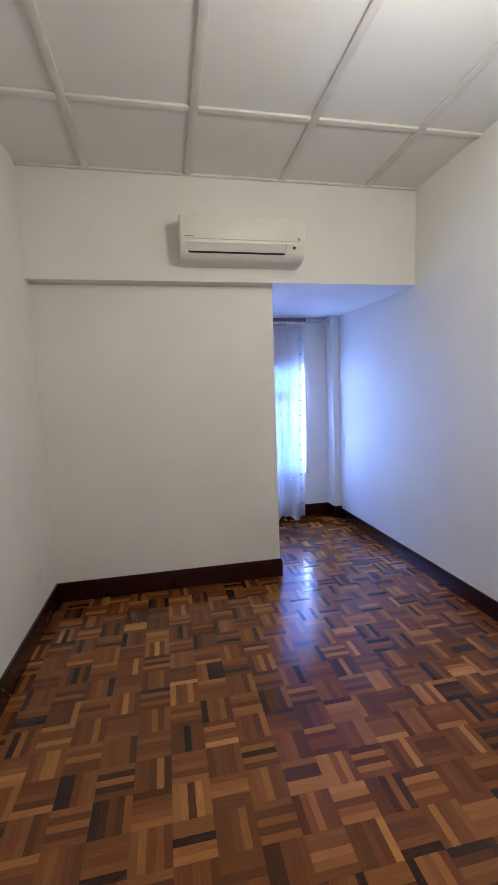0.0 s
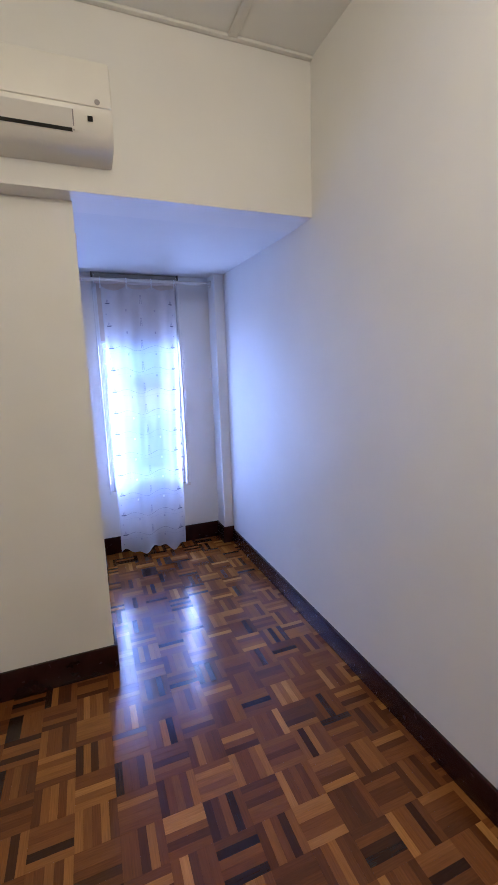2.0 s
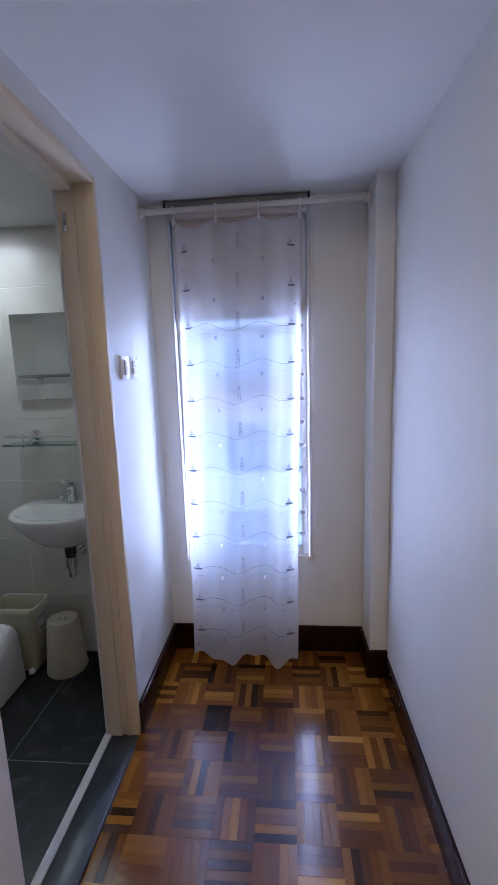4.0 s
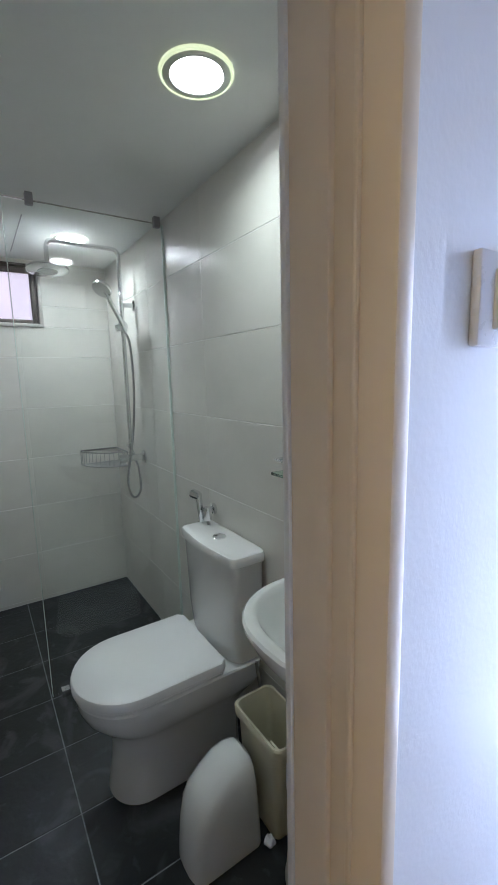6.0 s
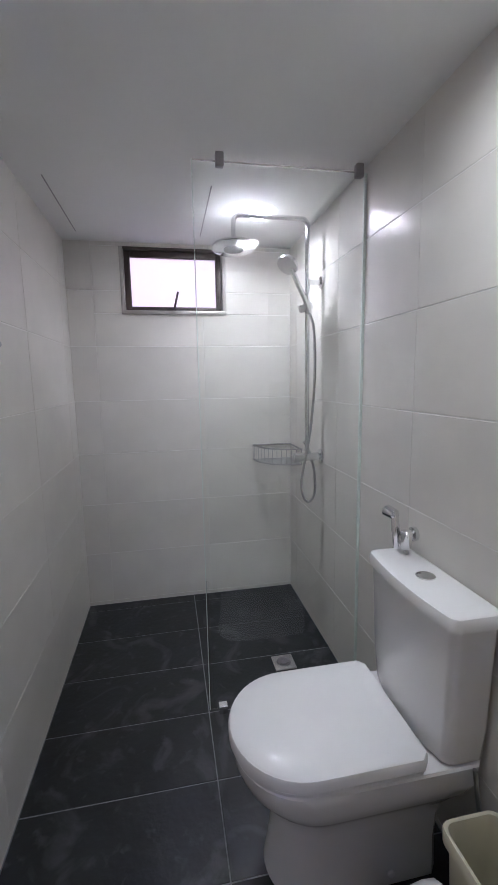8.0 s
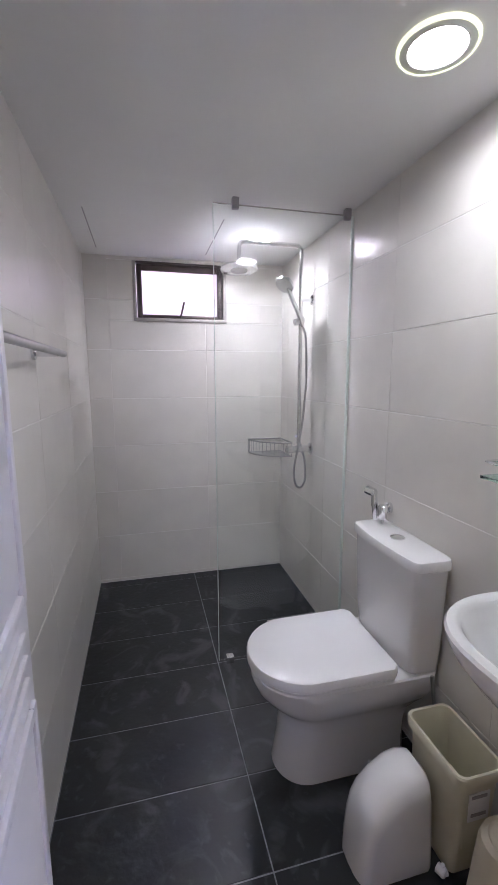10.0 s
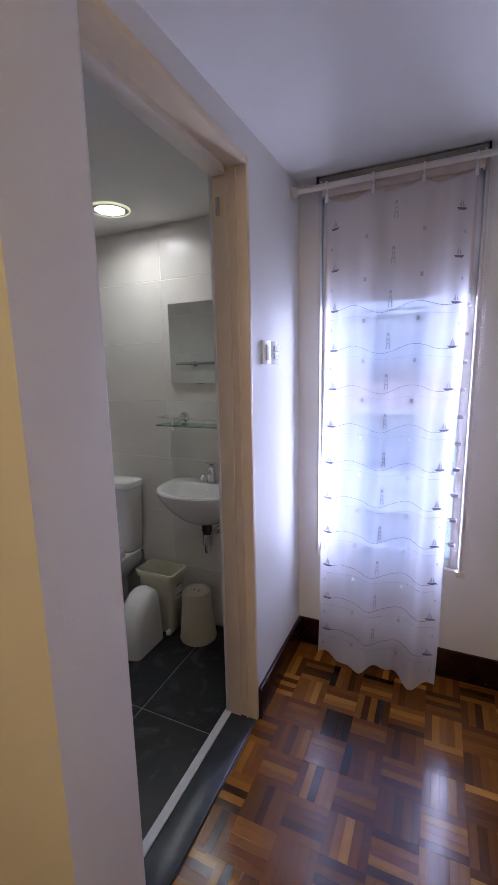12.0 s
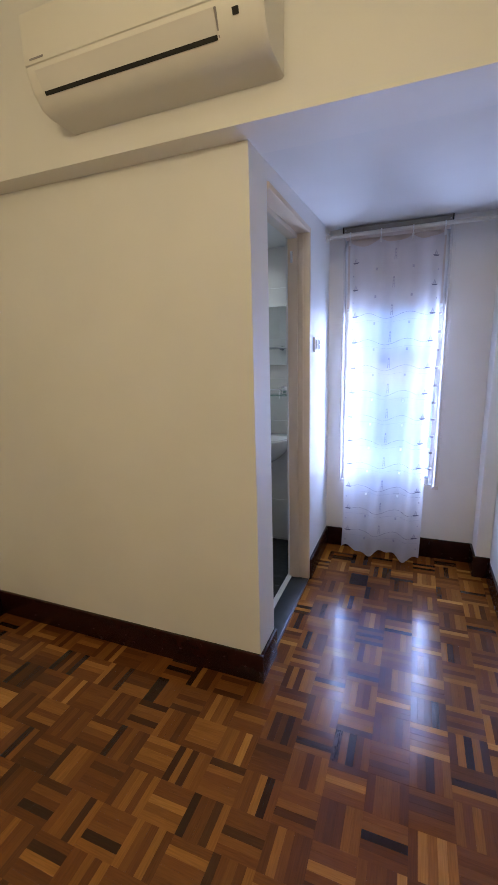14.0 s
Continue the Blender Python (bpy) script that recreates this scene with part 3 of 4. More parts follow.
cur = thing("curtain", (1.5, 4.668, 2.1), "white sheer voile curtain embroidered with boats, lighthouses and waves", "curtain")
bm = bmesh.new()
NU, NZ = 72, 90
rows = []
for j in range(NZ + 1):
    s = j / NZ
    row = []
    for i in range(NU + 1):
        u = i / NU
        top = CZ1 - 0.028 * abs(math.sin(u * math.pi * 3.0)) ** 0.8 + (0.0 if u > 0.33 else -0.012 * math.sin(u / 0.33 * math.pi))
        low = 0.042 + 0.020 * math.sin(u * 13 + 0.5) + 0.012 * math.sin(u * 29)
        row.append(bm.verts.new(cloth(u, top + (low - top) * s)))
    rows.append(row)
for a, b in zip(rows, rows[1:]):
    for i in range(NU):
        bm.faces.new((a[i], a[i + 1], b[i + 1], b[i]))
part("cloth", bm, VOILE, cur, "sheer white voile")
for i in range(4):
    u = i / 3
    c = cloth(u, CZ1 - 0.002)
    part("hook", tube([c, c + Vector((0, 0.006, 0.022)), (c.x, 4.690, 2.128), (c.x, 4.676, 2.136), (c.x, 4.660, 2.126), (c.x, 4.664, 2.108)], 0.0022, 6, steps=4), WHITEP, cur, "white plastic curtain hook")
    part("clip", box(c.x - 0.006, c.x + 0.006, c.y - 0.005, c.y + 0.004, c.z - 0.022, c.z + 0.010, 0.002), WHITEP, cur, "small white plastic curtain clip")
    part("ring", lathe([(0.0135, -0.0035), (0.0165, -0.0035), (0.0165, 0.0035), (0.0135, 0.0035)], axis((c.x, 4.676, 2.1215), (1, 0, 0)), 18), WHITEP, cur, "white plastic rod ring")


def stitch(pts, r, mat, name):
    """A run of thread on the room side of the cloth; pts are (u, z)."""
    return part(name, tube([cloth(u, z) + Vector((0, -0.003, 0)) for u, z in pts], r, 4), mat, cur)


def flat_patch(u, z, shape, mat, name):
    bm = bmesh.new()
    c = cloth(u, z) + Vector((0, -0.003, 0))
    d = (cloth(u + 0.02, z) - cloth(u - 0.02, z)).normalized()
    for poly in shape:
        front = [c + d * px + Vector((0, 0, pz)) for px, pz in poly]
        back = [p + Vector((0, 0.0015, 0)) for p in front]
        join(bm, loft([front, back]))
    return part(name, bm, mat, cur, "", False)


HULL = [[(-0.022, 0.004), (-0.014, -0.004), (0.012, -0.004), (0.022, 0.004)]]
SAIL = [[(-0.012, 0.007), (-0.001, 0.007), (-0.001, 0.034)], [(0.002, 0.007), (0.010, 0.007), (0.002, 0.028)]]
TOWER = [[(-0.008, -0.03), (-0.004, -0.03), (-0.003, 0.018), (-0.005, 0.018)], [(0.004, -0.03), (0.008, -0.03), (0.005, 0.018), (0.003, 0.018)],
         [(-0.006, 0.021), (0.006, 0.021), (0.004, 0.032), (-0.004, 0.032)], [(-0.006, -0.012), (0.006, -0.012), (0.006, -0.008), (-0.006, -0.008)],
         [(-0.006, 0.004), (0.006, 0.004), (0.005, 0.008), (-0.005, 0.008)]]
SQ = [[(-0.006, -0.008), (0.006, -0.008), (0.006, 0.008), (-0.006, 0.008)]]
for r in range(12):
    z = 1.952 - 0.1605 * r
    for u in (0.075, 0.925):
        flat_patch(u, z, HULL, THREAD, "boat_hull")
        flat_patch(u, z, SAIL, THREADG, "boat_sail")
        flat_patch(u - 0.03 if u < 0.5 else u + 0.03, z - 0.075, [[(a * 0.6, b * 0.6) for a, b in SQ[0]]], THREADG, "square_patch")
    flat_patch(0.5, z + 0.03, TOWER, THREADG, "lighthouse")
    for u in (0.31, 0.69):
        flat_patch(u, z - 0.045, SQ, THREADW if 4 < r < 10 else THREADG, "square_patch")
    if r > 1:
        for h, amp, rad, mat in ((0.0, 0.018, 0.0008, THREAD), (-0.034, 0.008, 0.0006, THREADG)):
            stitch([(0.03 + 0.94 * i / 40, z + h + amp * math.sin((i / 40) * 4 * math.pi - 0.9 + h * 9) * min(1, i / 8, (40 - i) / 8)) for i in range(41)], rad, mat, "wave_thread")

# ---- bathroom things ----
dl = [(0.335, 4.445, GLOW1, "round recessed downlight with a pale green rim, lit"), (-1.035, 4.415, GLOW2, "round recessed downlight above the shower, lit")]
for x, y, g, text in dl:
    d = thing("downlight", (x, y, BZ), text, "light", "bathroom downlights")
    part("rim", lathe([(0.060, -0.002), (0.064, -0.008), (0.080, -0.007), (0.088, -0.002), (0.088, 0.0)], pose(x, y, BZ), 40, cap0=False, cap1=False), GLOWR, d, "pale rim")
    part("glow_ring", lathe([(0.081, -0.0075), (0.084, -0.009), (0.088, -0.006), (0.0885, 0)], pose(x, y, BZ), 40, cap0=False, cap1=False), GLOWG, d, "faintly glowing pale green ring")
    part("diffuser", lathe([(0.061, 0), (0.061, -0.005), (0.001, -0.006)], pose(x, y, BZ), 40), g, d, "glowing white diffuser")

# toilet
TX = 0.004
def dring(z, yf, hw, yb, n=22, rc=0.02):
    yc = yf + hw * 1.02
    pts = [Vector((TX + hw * math.cos(a), yc - (yc - yf) * math.sin(a) ** 0.92, z)) for a in (math.pi * i / n for i in range(n + 1))]
    k = 6
    pts += [Vector((TX - hw, yc + (yb - rc - yc) * i / k, z)) for i in range(1, k + 1)]
    pts += [Vector((TX - hw + rc, yb, z)), Vector((TX, yb, z)), Vector((TX + hw - rc, yb, z))]
    pts += [Vector((TX + hw, yc + (yb - rc - yc) * i / k, z)) for i in range(k, 0, -1)]
    return pts


wc = thing("toilet", (TX, 4.45, 0.009), "white ceramic close-coupled toilet with its lid closed", "toilet")
part("bowl", loft([dring(z, yf, hw, yb) for z, yf, hw, yb in (
    (0.009, 4.180, 0.118, 4.64), (0.03, 4.184, 0.116, 4.64), (0.12, 4.198, 0.112, 4.64), (0.20, 4.202, 0.118, 4.64), (0.245, 4.192, 0.130, 4.645), (0.275, 4.170, 0.147, 4.66),
    (0.300, 4.140, 0.164, 4.68), (0.335, 4.112, 0.176, 4.70), (0.370, 4.100, 0.183, 4.705), (0.396, 4.098, 0.185, 4.705), (0.402, 4.102, 0.181, 4.703))]), CERAMIC, wc)
part("seat", loft([dring(z, yf, hw, 4.552) for z, yf, hw in ((0.403, 4.100, 0.179), (0.405, 4.094, 0.184), (0.413, 4.094, 0.184), (0.415, 4.098, 0.180))]), SEATP, wc)
part("lid", loft([dring(z, yf, hw, yb) for z, yf, hw, yb in ((0.416, 4.096, 0.182, 4.552), (0.418, 4.089, 0.187, 4.555), (0.440, 4.089, 0.187, 4.555), (0.447, 4.093, 0.184, 4.552), (0.450, 4.102, 0.176, 4.545), (0.4508, 4.16, 0.12, 4.50))]), SEATP, wc)


def bowed(z, x0, x1, y0, y1, r, bow):
    out = rrect(x0, x1, y0, y1, z, r, 5)
    for p in out:
        if p.y < (y0 + y1) / 2:
            p.y -= bow * (1 - ((p.x - (x0 + x1) / 2) / ((x1 - x0) / 2)) ** 2)
    bottom = [p for p in out]
    # extra points along the front keep its curve round
    i = len(out) * 3 // 4
    extra = []
    for k in range(1, 8):
        x = x0 + r + (x1 - x0 - 2 * r) * k / 8
        extra.append(Vector((x, y0 - bow * (1 - ((x - (x0 + x1) / 2) / ((x1 - x0) / 2)) ** 2), z)))
    return bottom[:i] + extra + bottom[i:]


part("cistern", loft([bowed(z, x0, x1, y0, 4.706, 0.022, b) for z, x0, x1, y0, b in (
    (0.402, -0.168, 0.176, 4.606, 0.030), (0.410, -0.176, 0.184, 4.600, 0.032), (0.50, -0.184, 0.193, 4.592, 0.028), (0.772, -0.196, 0.204, 4.584, 0.018))]), CERAMIC, wc)
part("cistern_lid", loft([bowed(z, -0.204 + s, 0.212 - s, 4.574 + s, 4.710 - s * 0.3, 0.022, 0.018) for z, s in ((0.775, 0.004), (0.778, 0.0), (0.800, 0.0), (0.809, 0.004), (0.812, 0.012))]), CERAMIC, wc)
part("flush_button", lathe([(0.026, 0), (0.026, 0.004), (0.022, 0.006), (0.002, 0.006)], pose(TX, 4.64, 0.811), 24), CHROME, wc, "round chrome flush button")
part("bolt_cap", lathe([(0.010, 0), (0.009, 0.006), (0.004, 0.009)], axis((0.118, 4.50, 0.04), (1, 0, 0)), 12), WHITEP, wc)
part("water_hose", tube([(0.205, 4.66, 0.41), (0.215, 4.665, 0.33), (0.225, 4.68, 0.24), (0.24, 4.70, 0.20), (0.24, 4.714, 0.20)], 0.006, 8, steps=5), STEEL, wc, "braided steel water hose")

# hand spray
sp = thing("bidet_spray", (-0.17, BY1, 0.84), "chrome hand bidet spray hanging on a wall holder", "spray")
part("holder", lathe([(0.022, 0), (0.022, 0.012), (0.012, 0.016), (0.012, 0.045)], axis((-0.165, BY1, 0.865), (0, -1, 0)), 20), CHROME, sp)
part("valve", lathe([(0.016, 0), (0.018, 0.01), (0.018, 0.05), (0.013, 0.055)], axis((-0.145, 4.67, 0.83), (0, 0, 1)), 16), CHROME, sp)
part("handle", lathe([(0.008, 0), (0.012, 0.01), (0.012, 0.10), (0.010, 0.115)], axis((-0.180, 4.662, 0.815), (-0.10, -0.05, 1)), 14), CHROME, sp)
part("spray_head", lathe([(0.012, 0), (0.017, 0.008), (0.019, 0.03), (0.019, 0.042), (0.014, 0.046)], axis((-0.184, 4.660, 0.922), (-0.86, -0.35, 0.18)), 18), CHROME, sp)
part("trigger", box(-0.206, -0.196, 4.652, 4.666, 0.865, 0.912, 0.003), CHROME, sp)
part("hose", tube([(-0.19, 4.665, 0.80), (-0.185, 4.68, 0.70), (-0.15, 4.69, 0.62), (-0.13, 4.685, 0.70), (-0.145, 4.67, 0.83)], 0.006, 8, steps=6), STEEL, sp)

# wash basin
BXc, BZr = 0.674, 0.845
def bring(z, hw, yf, yb, flat=0.0):
    n = 40
    out = []
    for i in range(n):
        a = 2 * math.pi * i / n
        c, s = math.cos(a), math.sin(a)
        x = BXc + 0.96 * hw * (abs(c) ** 0.8) * (1 if c >= 0 else -1)
        mid = yb - (yb - yf) * 0.36
        y = mid + (yb - mid) * (abs(s) ** 0.35) if s >= 0 else mid - (mid - yf) * (abs(s) ** 0.95)
        out.append(Vector((x, y, z)))
    return out


basin = thing("wash_basin", (BXc, BY1, 0.65), "white ceramic wall-hung wash basin with a chrome mixer tap", "basin")
part("bowl", loft([bring(z, hw, yf, yb) for z, hw, yf, yb in (
    (0.655, 0.060, 4.56, 4.69), (0.660, 0.085, 4.53, 4.705), (0.69, 0.130, 4.475, BY1 - 0.003), (0.74, 0.180, 4.425, BY1 - 0.003), (0.79, 0.215, 4.388, BY1 - 0.003), (0.825, 0.231, 4.372, BY1 - 0.003),
    (0.838, 0.233, 4.370, BY1 - 0.003), (0.845, 0.229, 4.375, BY1 - 0.005), (0.846, 0.215, 4.390, BY1 - 0.014), (0.842, 0.198, 4.404, 4.635), (0.832, 0.190, 4.412, 4.628), (0.80, 0.175, 4.43, 4.615), (0.755, 0.14, 4.46, 4.60), (0.725, 0.09, 4.50, 4.58), (0.715, 0.03, 4.53, 4.56))]), CERAMIC, basin)
part("overflow", lathe([(0.010, 0), (0.010, 0.003), (0.006, 0.003), (0.006, 0.0)], axis((BXc, 4.6205, 0.805), (0, -1, 0.25)), 16), CHROME, basin)
part("drain", lathe([(0.021, 0), (0.021, 0.003), (0.012, 0.004)], pose(BXc, 4.545, 0.7155), 18), CHROME, basin)
tap = part("tap", lathe([(0.024, 0), (0.022, 0.01), (0.020, 0.06), (0.021, 0.075), (0.010, 0.085)], pose(BXc, 4.665, 0.846), 20), CHROME, basin, "chrome mixer tap")
part("spout", tube([(BXc, 4.665, 0.885), (BXc, 4.63, 0.900), (BXc, 4.585, 0.895), (BXc, 4.565, 0.876)], 0.011, 12, steps=5), CHROME, tap)
part("lever", loft([[Vector((BXc + w_ * sx, y, z + h * sz)) for sx, sz in ((-1, -1), (1, -1), (1, 1), (-1, 1))] for y, z, w_, h in ((4.682, 0.932, 0.014, 0.006), (4.645, 0.945, 0.013, 0.005), (4.595, 0.958, 0.009, 0.004))]), CHROME, tap)
part("trap", lathe([(0.020, 0), (0.020, 0.04), (0.030, 0.045), (0.030, 0.10), (0.018, 0.105), (0.018, 0.17)], pose(BXc, 4.60, 0.495), 20), CHROME, basin, "chrome bottle trap")
part("trap_collar", lathe([(0.026, 0), (0.026, 0.05)], pose(BXc, 4.60, 0.605), 20), BLACK, basin, "black trap collar")
part("waste_pipe", lathe([(0.014, 0), (0.014, 0.10), (0.026, 0.10), (0.026, 0.112)], axis((BXc, 4.60, 0.58), (0, 1, 0)), 16), CHROME, basin)

# mirror and shelf
mir = thing("mirror", (0.66, BY1, 1.335), "clear rectangular wall mirror without a frame", "mirror")
part("mirror_glass", box(0.436, 0.890, BY1 - 0.018, BY1 - 0.010, 1.335, 1.735, 0.004, 1), MIRROR, mir, "", False)
part("backing", box(0.446, 0.880, BY1 - 0.010, BY1, 1.345, 1.725), TRIMG, mir, "", False)
shelf = thing("glass_shelf", (0.62, BY1, 1.13), "clear green-edged glass shelf with a chrome guard rail", "shelf")
part("glass", box(0.400, 0.900, 4.595, 4.700, 1.128, 1.136, 0.001, 1), GLASSG, shelf, "", False)
part("rail", tube([(0.412, 4.69, 1.172), (0.408, 4.62, 1.172), (0.416, 4.602, 1.172), (0.50, 4.600, 1.172), (0.80, 4.600, 1.172), (0.884, 4.602, 1.172), (0.892, 4.62, 1.172), (0.888, 4.69, 1.172)], 0.004, 8, steps=4), CHROME, shelf)
for x in (0.50, 0.80):
    part("post", lathe([(0.007, -0.008), (0.007, 0.0), (0.004, 0.002), (0.004, 0.062), (0.006, 0.064)], pose(x, 4.602, 1.122), 12), CHROME, shelf)
    part("wall_rose", lathe([(0.026, 0), (0.026, 0.008), (0.016, 0.014), (0.016, 0.030), (0.010, 0.032)], axis((x, BY1, 1.165), (0, -1, 0)), 24), CHROME, shelf)
    part("arm", tube([(x, 4.69, 1.165), (x, 4.66, 1.150), (x, 4.62, 1.142)], 0.005, 8, steps=4), CHROME, shelf)

# towel rail on the opposite wall
tr = thing("towel_rail", (0.1, BY0, 1.44), "chrome wall-mounted towel rail", "towel rail")
part("bar", tube([(-0.31, 3.520, 1.460), (0.55, 3.520, 1.460)], 0.011, 14), STEEL, tr, "polished steel bar")
for x, d in ((-0.31, -1), (0.55, 1)):
    part("bar_end", lathe([(0.011, 0), (0.010, 0.004), (0.006, 0.008), (0.001, 0.009)], axis((x, 3.520, 1.460), (d, 0, 0)), 14), STEEL, tr)
for x in (-0.17, 0.42):
    part("post", lathe([(0.022, 0), (0.022, 0.008), (0.011, 0.012), (0.011, 0.072)], axis((x, BY0, 1.455), (0, 1, 0)), 18), CHROME, tr)

# shower set
sh = thing("shower_set", (-1.0, BY1, 0.95), "chrome rain shower column with hand shower and mixer", "shower")
part("mixer", lathe([(0.024, 0), (0.024, 0.006), (0.020, 0.010), (0.020, 0.11), (0.023, 0.112), (0.023, 0.145), (0.015, 0.150)], axis((-1.0, BY1, 0.965), (0, -1, 0)), 22), CHROME, sh)
part("wall_flange", lathe([(0.036, 0), (0.036, 0.008), (0.020, 0.018)], axis((-1.0, BY1, 0.965), (0, -1, 0)), 24), CHROME, sh)
part("lever", tube([(-1.0, 4.655, 0.985), (-0.995, 4.640, 1.02), (-0.985, 4.62, 1.045)], 0.007, 10, steps=4), CHROME, sh)
part("riser", tube([(-1.0, 4.640, 0.97), (-1.0, 4.640, 1.98)], 0.011, 14), CHROME, sh)
part("rain_arm", tube([(-1.0, 4.640, 1.95), (-1.0, 4.640, 2.045), (-1.0, 4.630, 2.068), (-1.0, 4.605, 2.078), (-1.0, 4.45, 2.078), (-1.0, 4.325, 2.078), (-1.0, 4.300, 2.066), (-1.0, 4.293, 2.04), (-1.0, 4.292, 1.965)], 0.0105, 14, steps=5), CHROME, sh)
hd = part("rain_head", lathe([(0.018, 0.03), (0.022, 0.012), (0.085, 0.006), (0.098, 0.0), (0.098, -0.008), (0.090, -0.012), (0.002, -0.012)], pose(-1.0, 4.292, 1.945, 0, -7, 0), 36), CHROME, sh, "round rain shower head")
# white disc painting the lamp's reflection in the chrome underside
part("nozzle_reflection", lathe([(0.046, 0), (0.044, -0.003), (0.002, -0.003)], pose(-0.9985, 4.292, 1.9325, 0, -7, 0), 30), WHITEP, hd)
part("upper_bracket", lathe([(0.028, 0), (0.028, 0.012), (0.013, 0.016), (0.013, 0.075)], axis((-1.0, BY1, 1.80), (0, -1, 0)), 20), CHROME, sh)
part("slider", lathe([(0.017, -0.03), (0.019, -0.025), (0.019, 0.025), (0.017, 0.03)], axis((-1.0, 4.632, 1.685), (0, 1, 0.35)), 18), CHROME, sh)
hs = part("hand_shower", tube([(-0.992, 4.650, 1.655), (-0.985, 4.622, 1.72), (-0.978, 4.580, 1.80), (-0.972, 4.555, 1.85)], 0.012, 12, steps=4), CHROME, sh, "chrome hand shower")
part("spray_face", lathe([(0.016, 0.022), (0.046, 0.016), (0.052, 0.004), (0.050, -0.006), (0.002, -0.007)], axis((-0.970, 4.535, 1.865), (-0.35, 0.55, 0.75)), 26), CHROME, hs)
part("hose", tube([(-0.992, 4.650, 1.655), (-0.985, 4.668, 1.58), (-0.982, 4.672, 1.35), (-0.985, 4.655, 1.12), (-0.985, 4.635, 1.00), (-0.975, 4.605, 0.85), (-0.970, 4.615, 0.765), (-0.970, 4.645, 0.745), (-0.972, 4.672, 0.79), (-0.982, 4.672, 0.90), (-0.99, 4.66, 0.95)], 0.0065, 8, steps=6), STEEL, sh, "ribbed steel hose")

bk = thing("shower_basket", (BX0, BY1, 0.90), "steel wire corner basket on the shower wall", "basket")
def quarter(r, z, n=10):
    return [(BX0 + 0.004 + r * math.cos(a), BY1 - 0.004 - r * math.sin(a), z) for a in (math.pi / 2 * i / n for i in range(n + 1))]
for z in (0.862, 0.952):
    part("rim", tube([(BX0 + 0.006, BY1 - 0.006, z), *quarter(0.235, z), (BX0 + 0.006, BY1 - 0.006, z)], 0.0045 if z > 0.9 else 0.003, 6), STEEL, bk)
for p, q in zip(quarter(0.235, 0.862, 13), quarter(0.235, 0.952, 13)):
    part("wire", tube([p, q], 0.002, 5), STEEL, bk)
for k in range(1, 12):
    r = 0.235 * k / 12
    part("base_wire", tube([(BX0 + 0.004 + r, BY1 - 0.006, 0.862), (BX0 + 0.004 + r, BY1 - 0.006 - math.sqrt(0.235 ** 2 - r * r), 0.862)], 0.0016, 5), STEEL, bk)

# glass screen
gs = thing("shower_screen", (-0.56, 4.40, 0.03), "clear frameless glass shower screen with metal clips", "shower screen")
sg = part("glass", box(-0.564, -0.556, 4.085, BY1 - 0.004, 0.028, 2.082, 0.001, 1), GLASS, gs, "clear glass panel", False)
sg.visible_shadow = False
# opaque pale strip puts the bright line of the glass edge into colour
part("edge", box(-0.5645, -0.5555, 4.0828, 4.085, 0.028, 2.082), SEALM, gs, "polished glass edge, its glint painted as a pale strip", False)
part("seal", box(-0.566, -0.554, BY1 - 0.010, BY1, 0.028, 2.082), SEALM, gs, "pale greenish edge seal", False)
for y in (4.178, 4.685):
    part("clip", box(-0.574, -0.546, y - 0.014, y + 0.014, 2.066, BZ, 0.003), TRIMG, gs, "square metal ceiling clip")
part("clip", box(-0.578, -0.542, 4.12, 4.155, 0.012, 0.045, 0.003), CHROME, gs, "square metal floor clip")
part("top_seal", box(-0.562, -0.558, 4.085, BY1 - 0.01, 2.082, 2.086), ALUL, gs, "", False)

# bathroom window
bw = structure("window_2", box(BX0 - 0.06, BX0 + 0.004, VY0, VY0 + 0.022, VZ0, VZ1, 0.003), ALUL, "small high frosted window with brown aluminium sash", True)
part("window_frame", box(BX0 - 0.06, BX0 + 0.004, VY1 - 0.022, VY1, VZ0, VZ1, 0.003), ALUL, bw)
part("window_frame", box(BX0 - 0.06, BX0 + 0.004, VY0 + 0.022, VY1 - 0.022, VZ1 - 0.014, VZ1, 0.003), ALU, bw)
part("window_sill", box(BX0 - 0.06, BX0 + 0.012, VY0 + 0.0, VY1 + 0.0, VZ0 - 0.004, VZ0 + 0.018, 0.003), ALUL, bw)
sash = part("sash", box(BX0 - 0.05, BX0 - 0.015, VY0 + 0.024, VY0 + 0.056, VZ0 + 0.02, VZ1 - 0.015, 0.003), ALU, bw, "brown aluminium sash")
part("stile", box(BX0 - 0.05, BX0 - 0.015, VY1 - 0.056, VY1 - 0.024, VZ0 + 0.02, VZ1 - 0.015, 0.003), ALU, sash)
part("top_rail", box(BX0 - 0.05, BX0 - 0.015, VY0 + 0.056, VY1 - 0.056, VZ1 - 0.050, VZ1 - 0.015, 0.003), ALU, sash)
part("bottom_rail", box(BX0 - 0.05, BX0 - 0.015, VY0 + 0.056, VY1 - 0.056, VZ0 + 0.02, VZ0 + 0.042, 0.003), ALU, sash)
fp = part("pane", box(BX0 - 0.034, BX0 - 0.030, VY0 + 0.054, VY1 - 0.054, VZ0 + 0.040, VZ1 - 0.048), FROST, sash, "frosted pane", False)
fp.visible_shadow = False
part("stay_handle", tube([(BX0 - 0.012, 4.03, VZ0 + 0.030), (BX0 + 0.012, 4.035, VZ0 + 0.04), (BX0 + 0.02, 4.055, VZ0 + 0.12)], 0.006, 8, steps=3), ALU, sash)

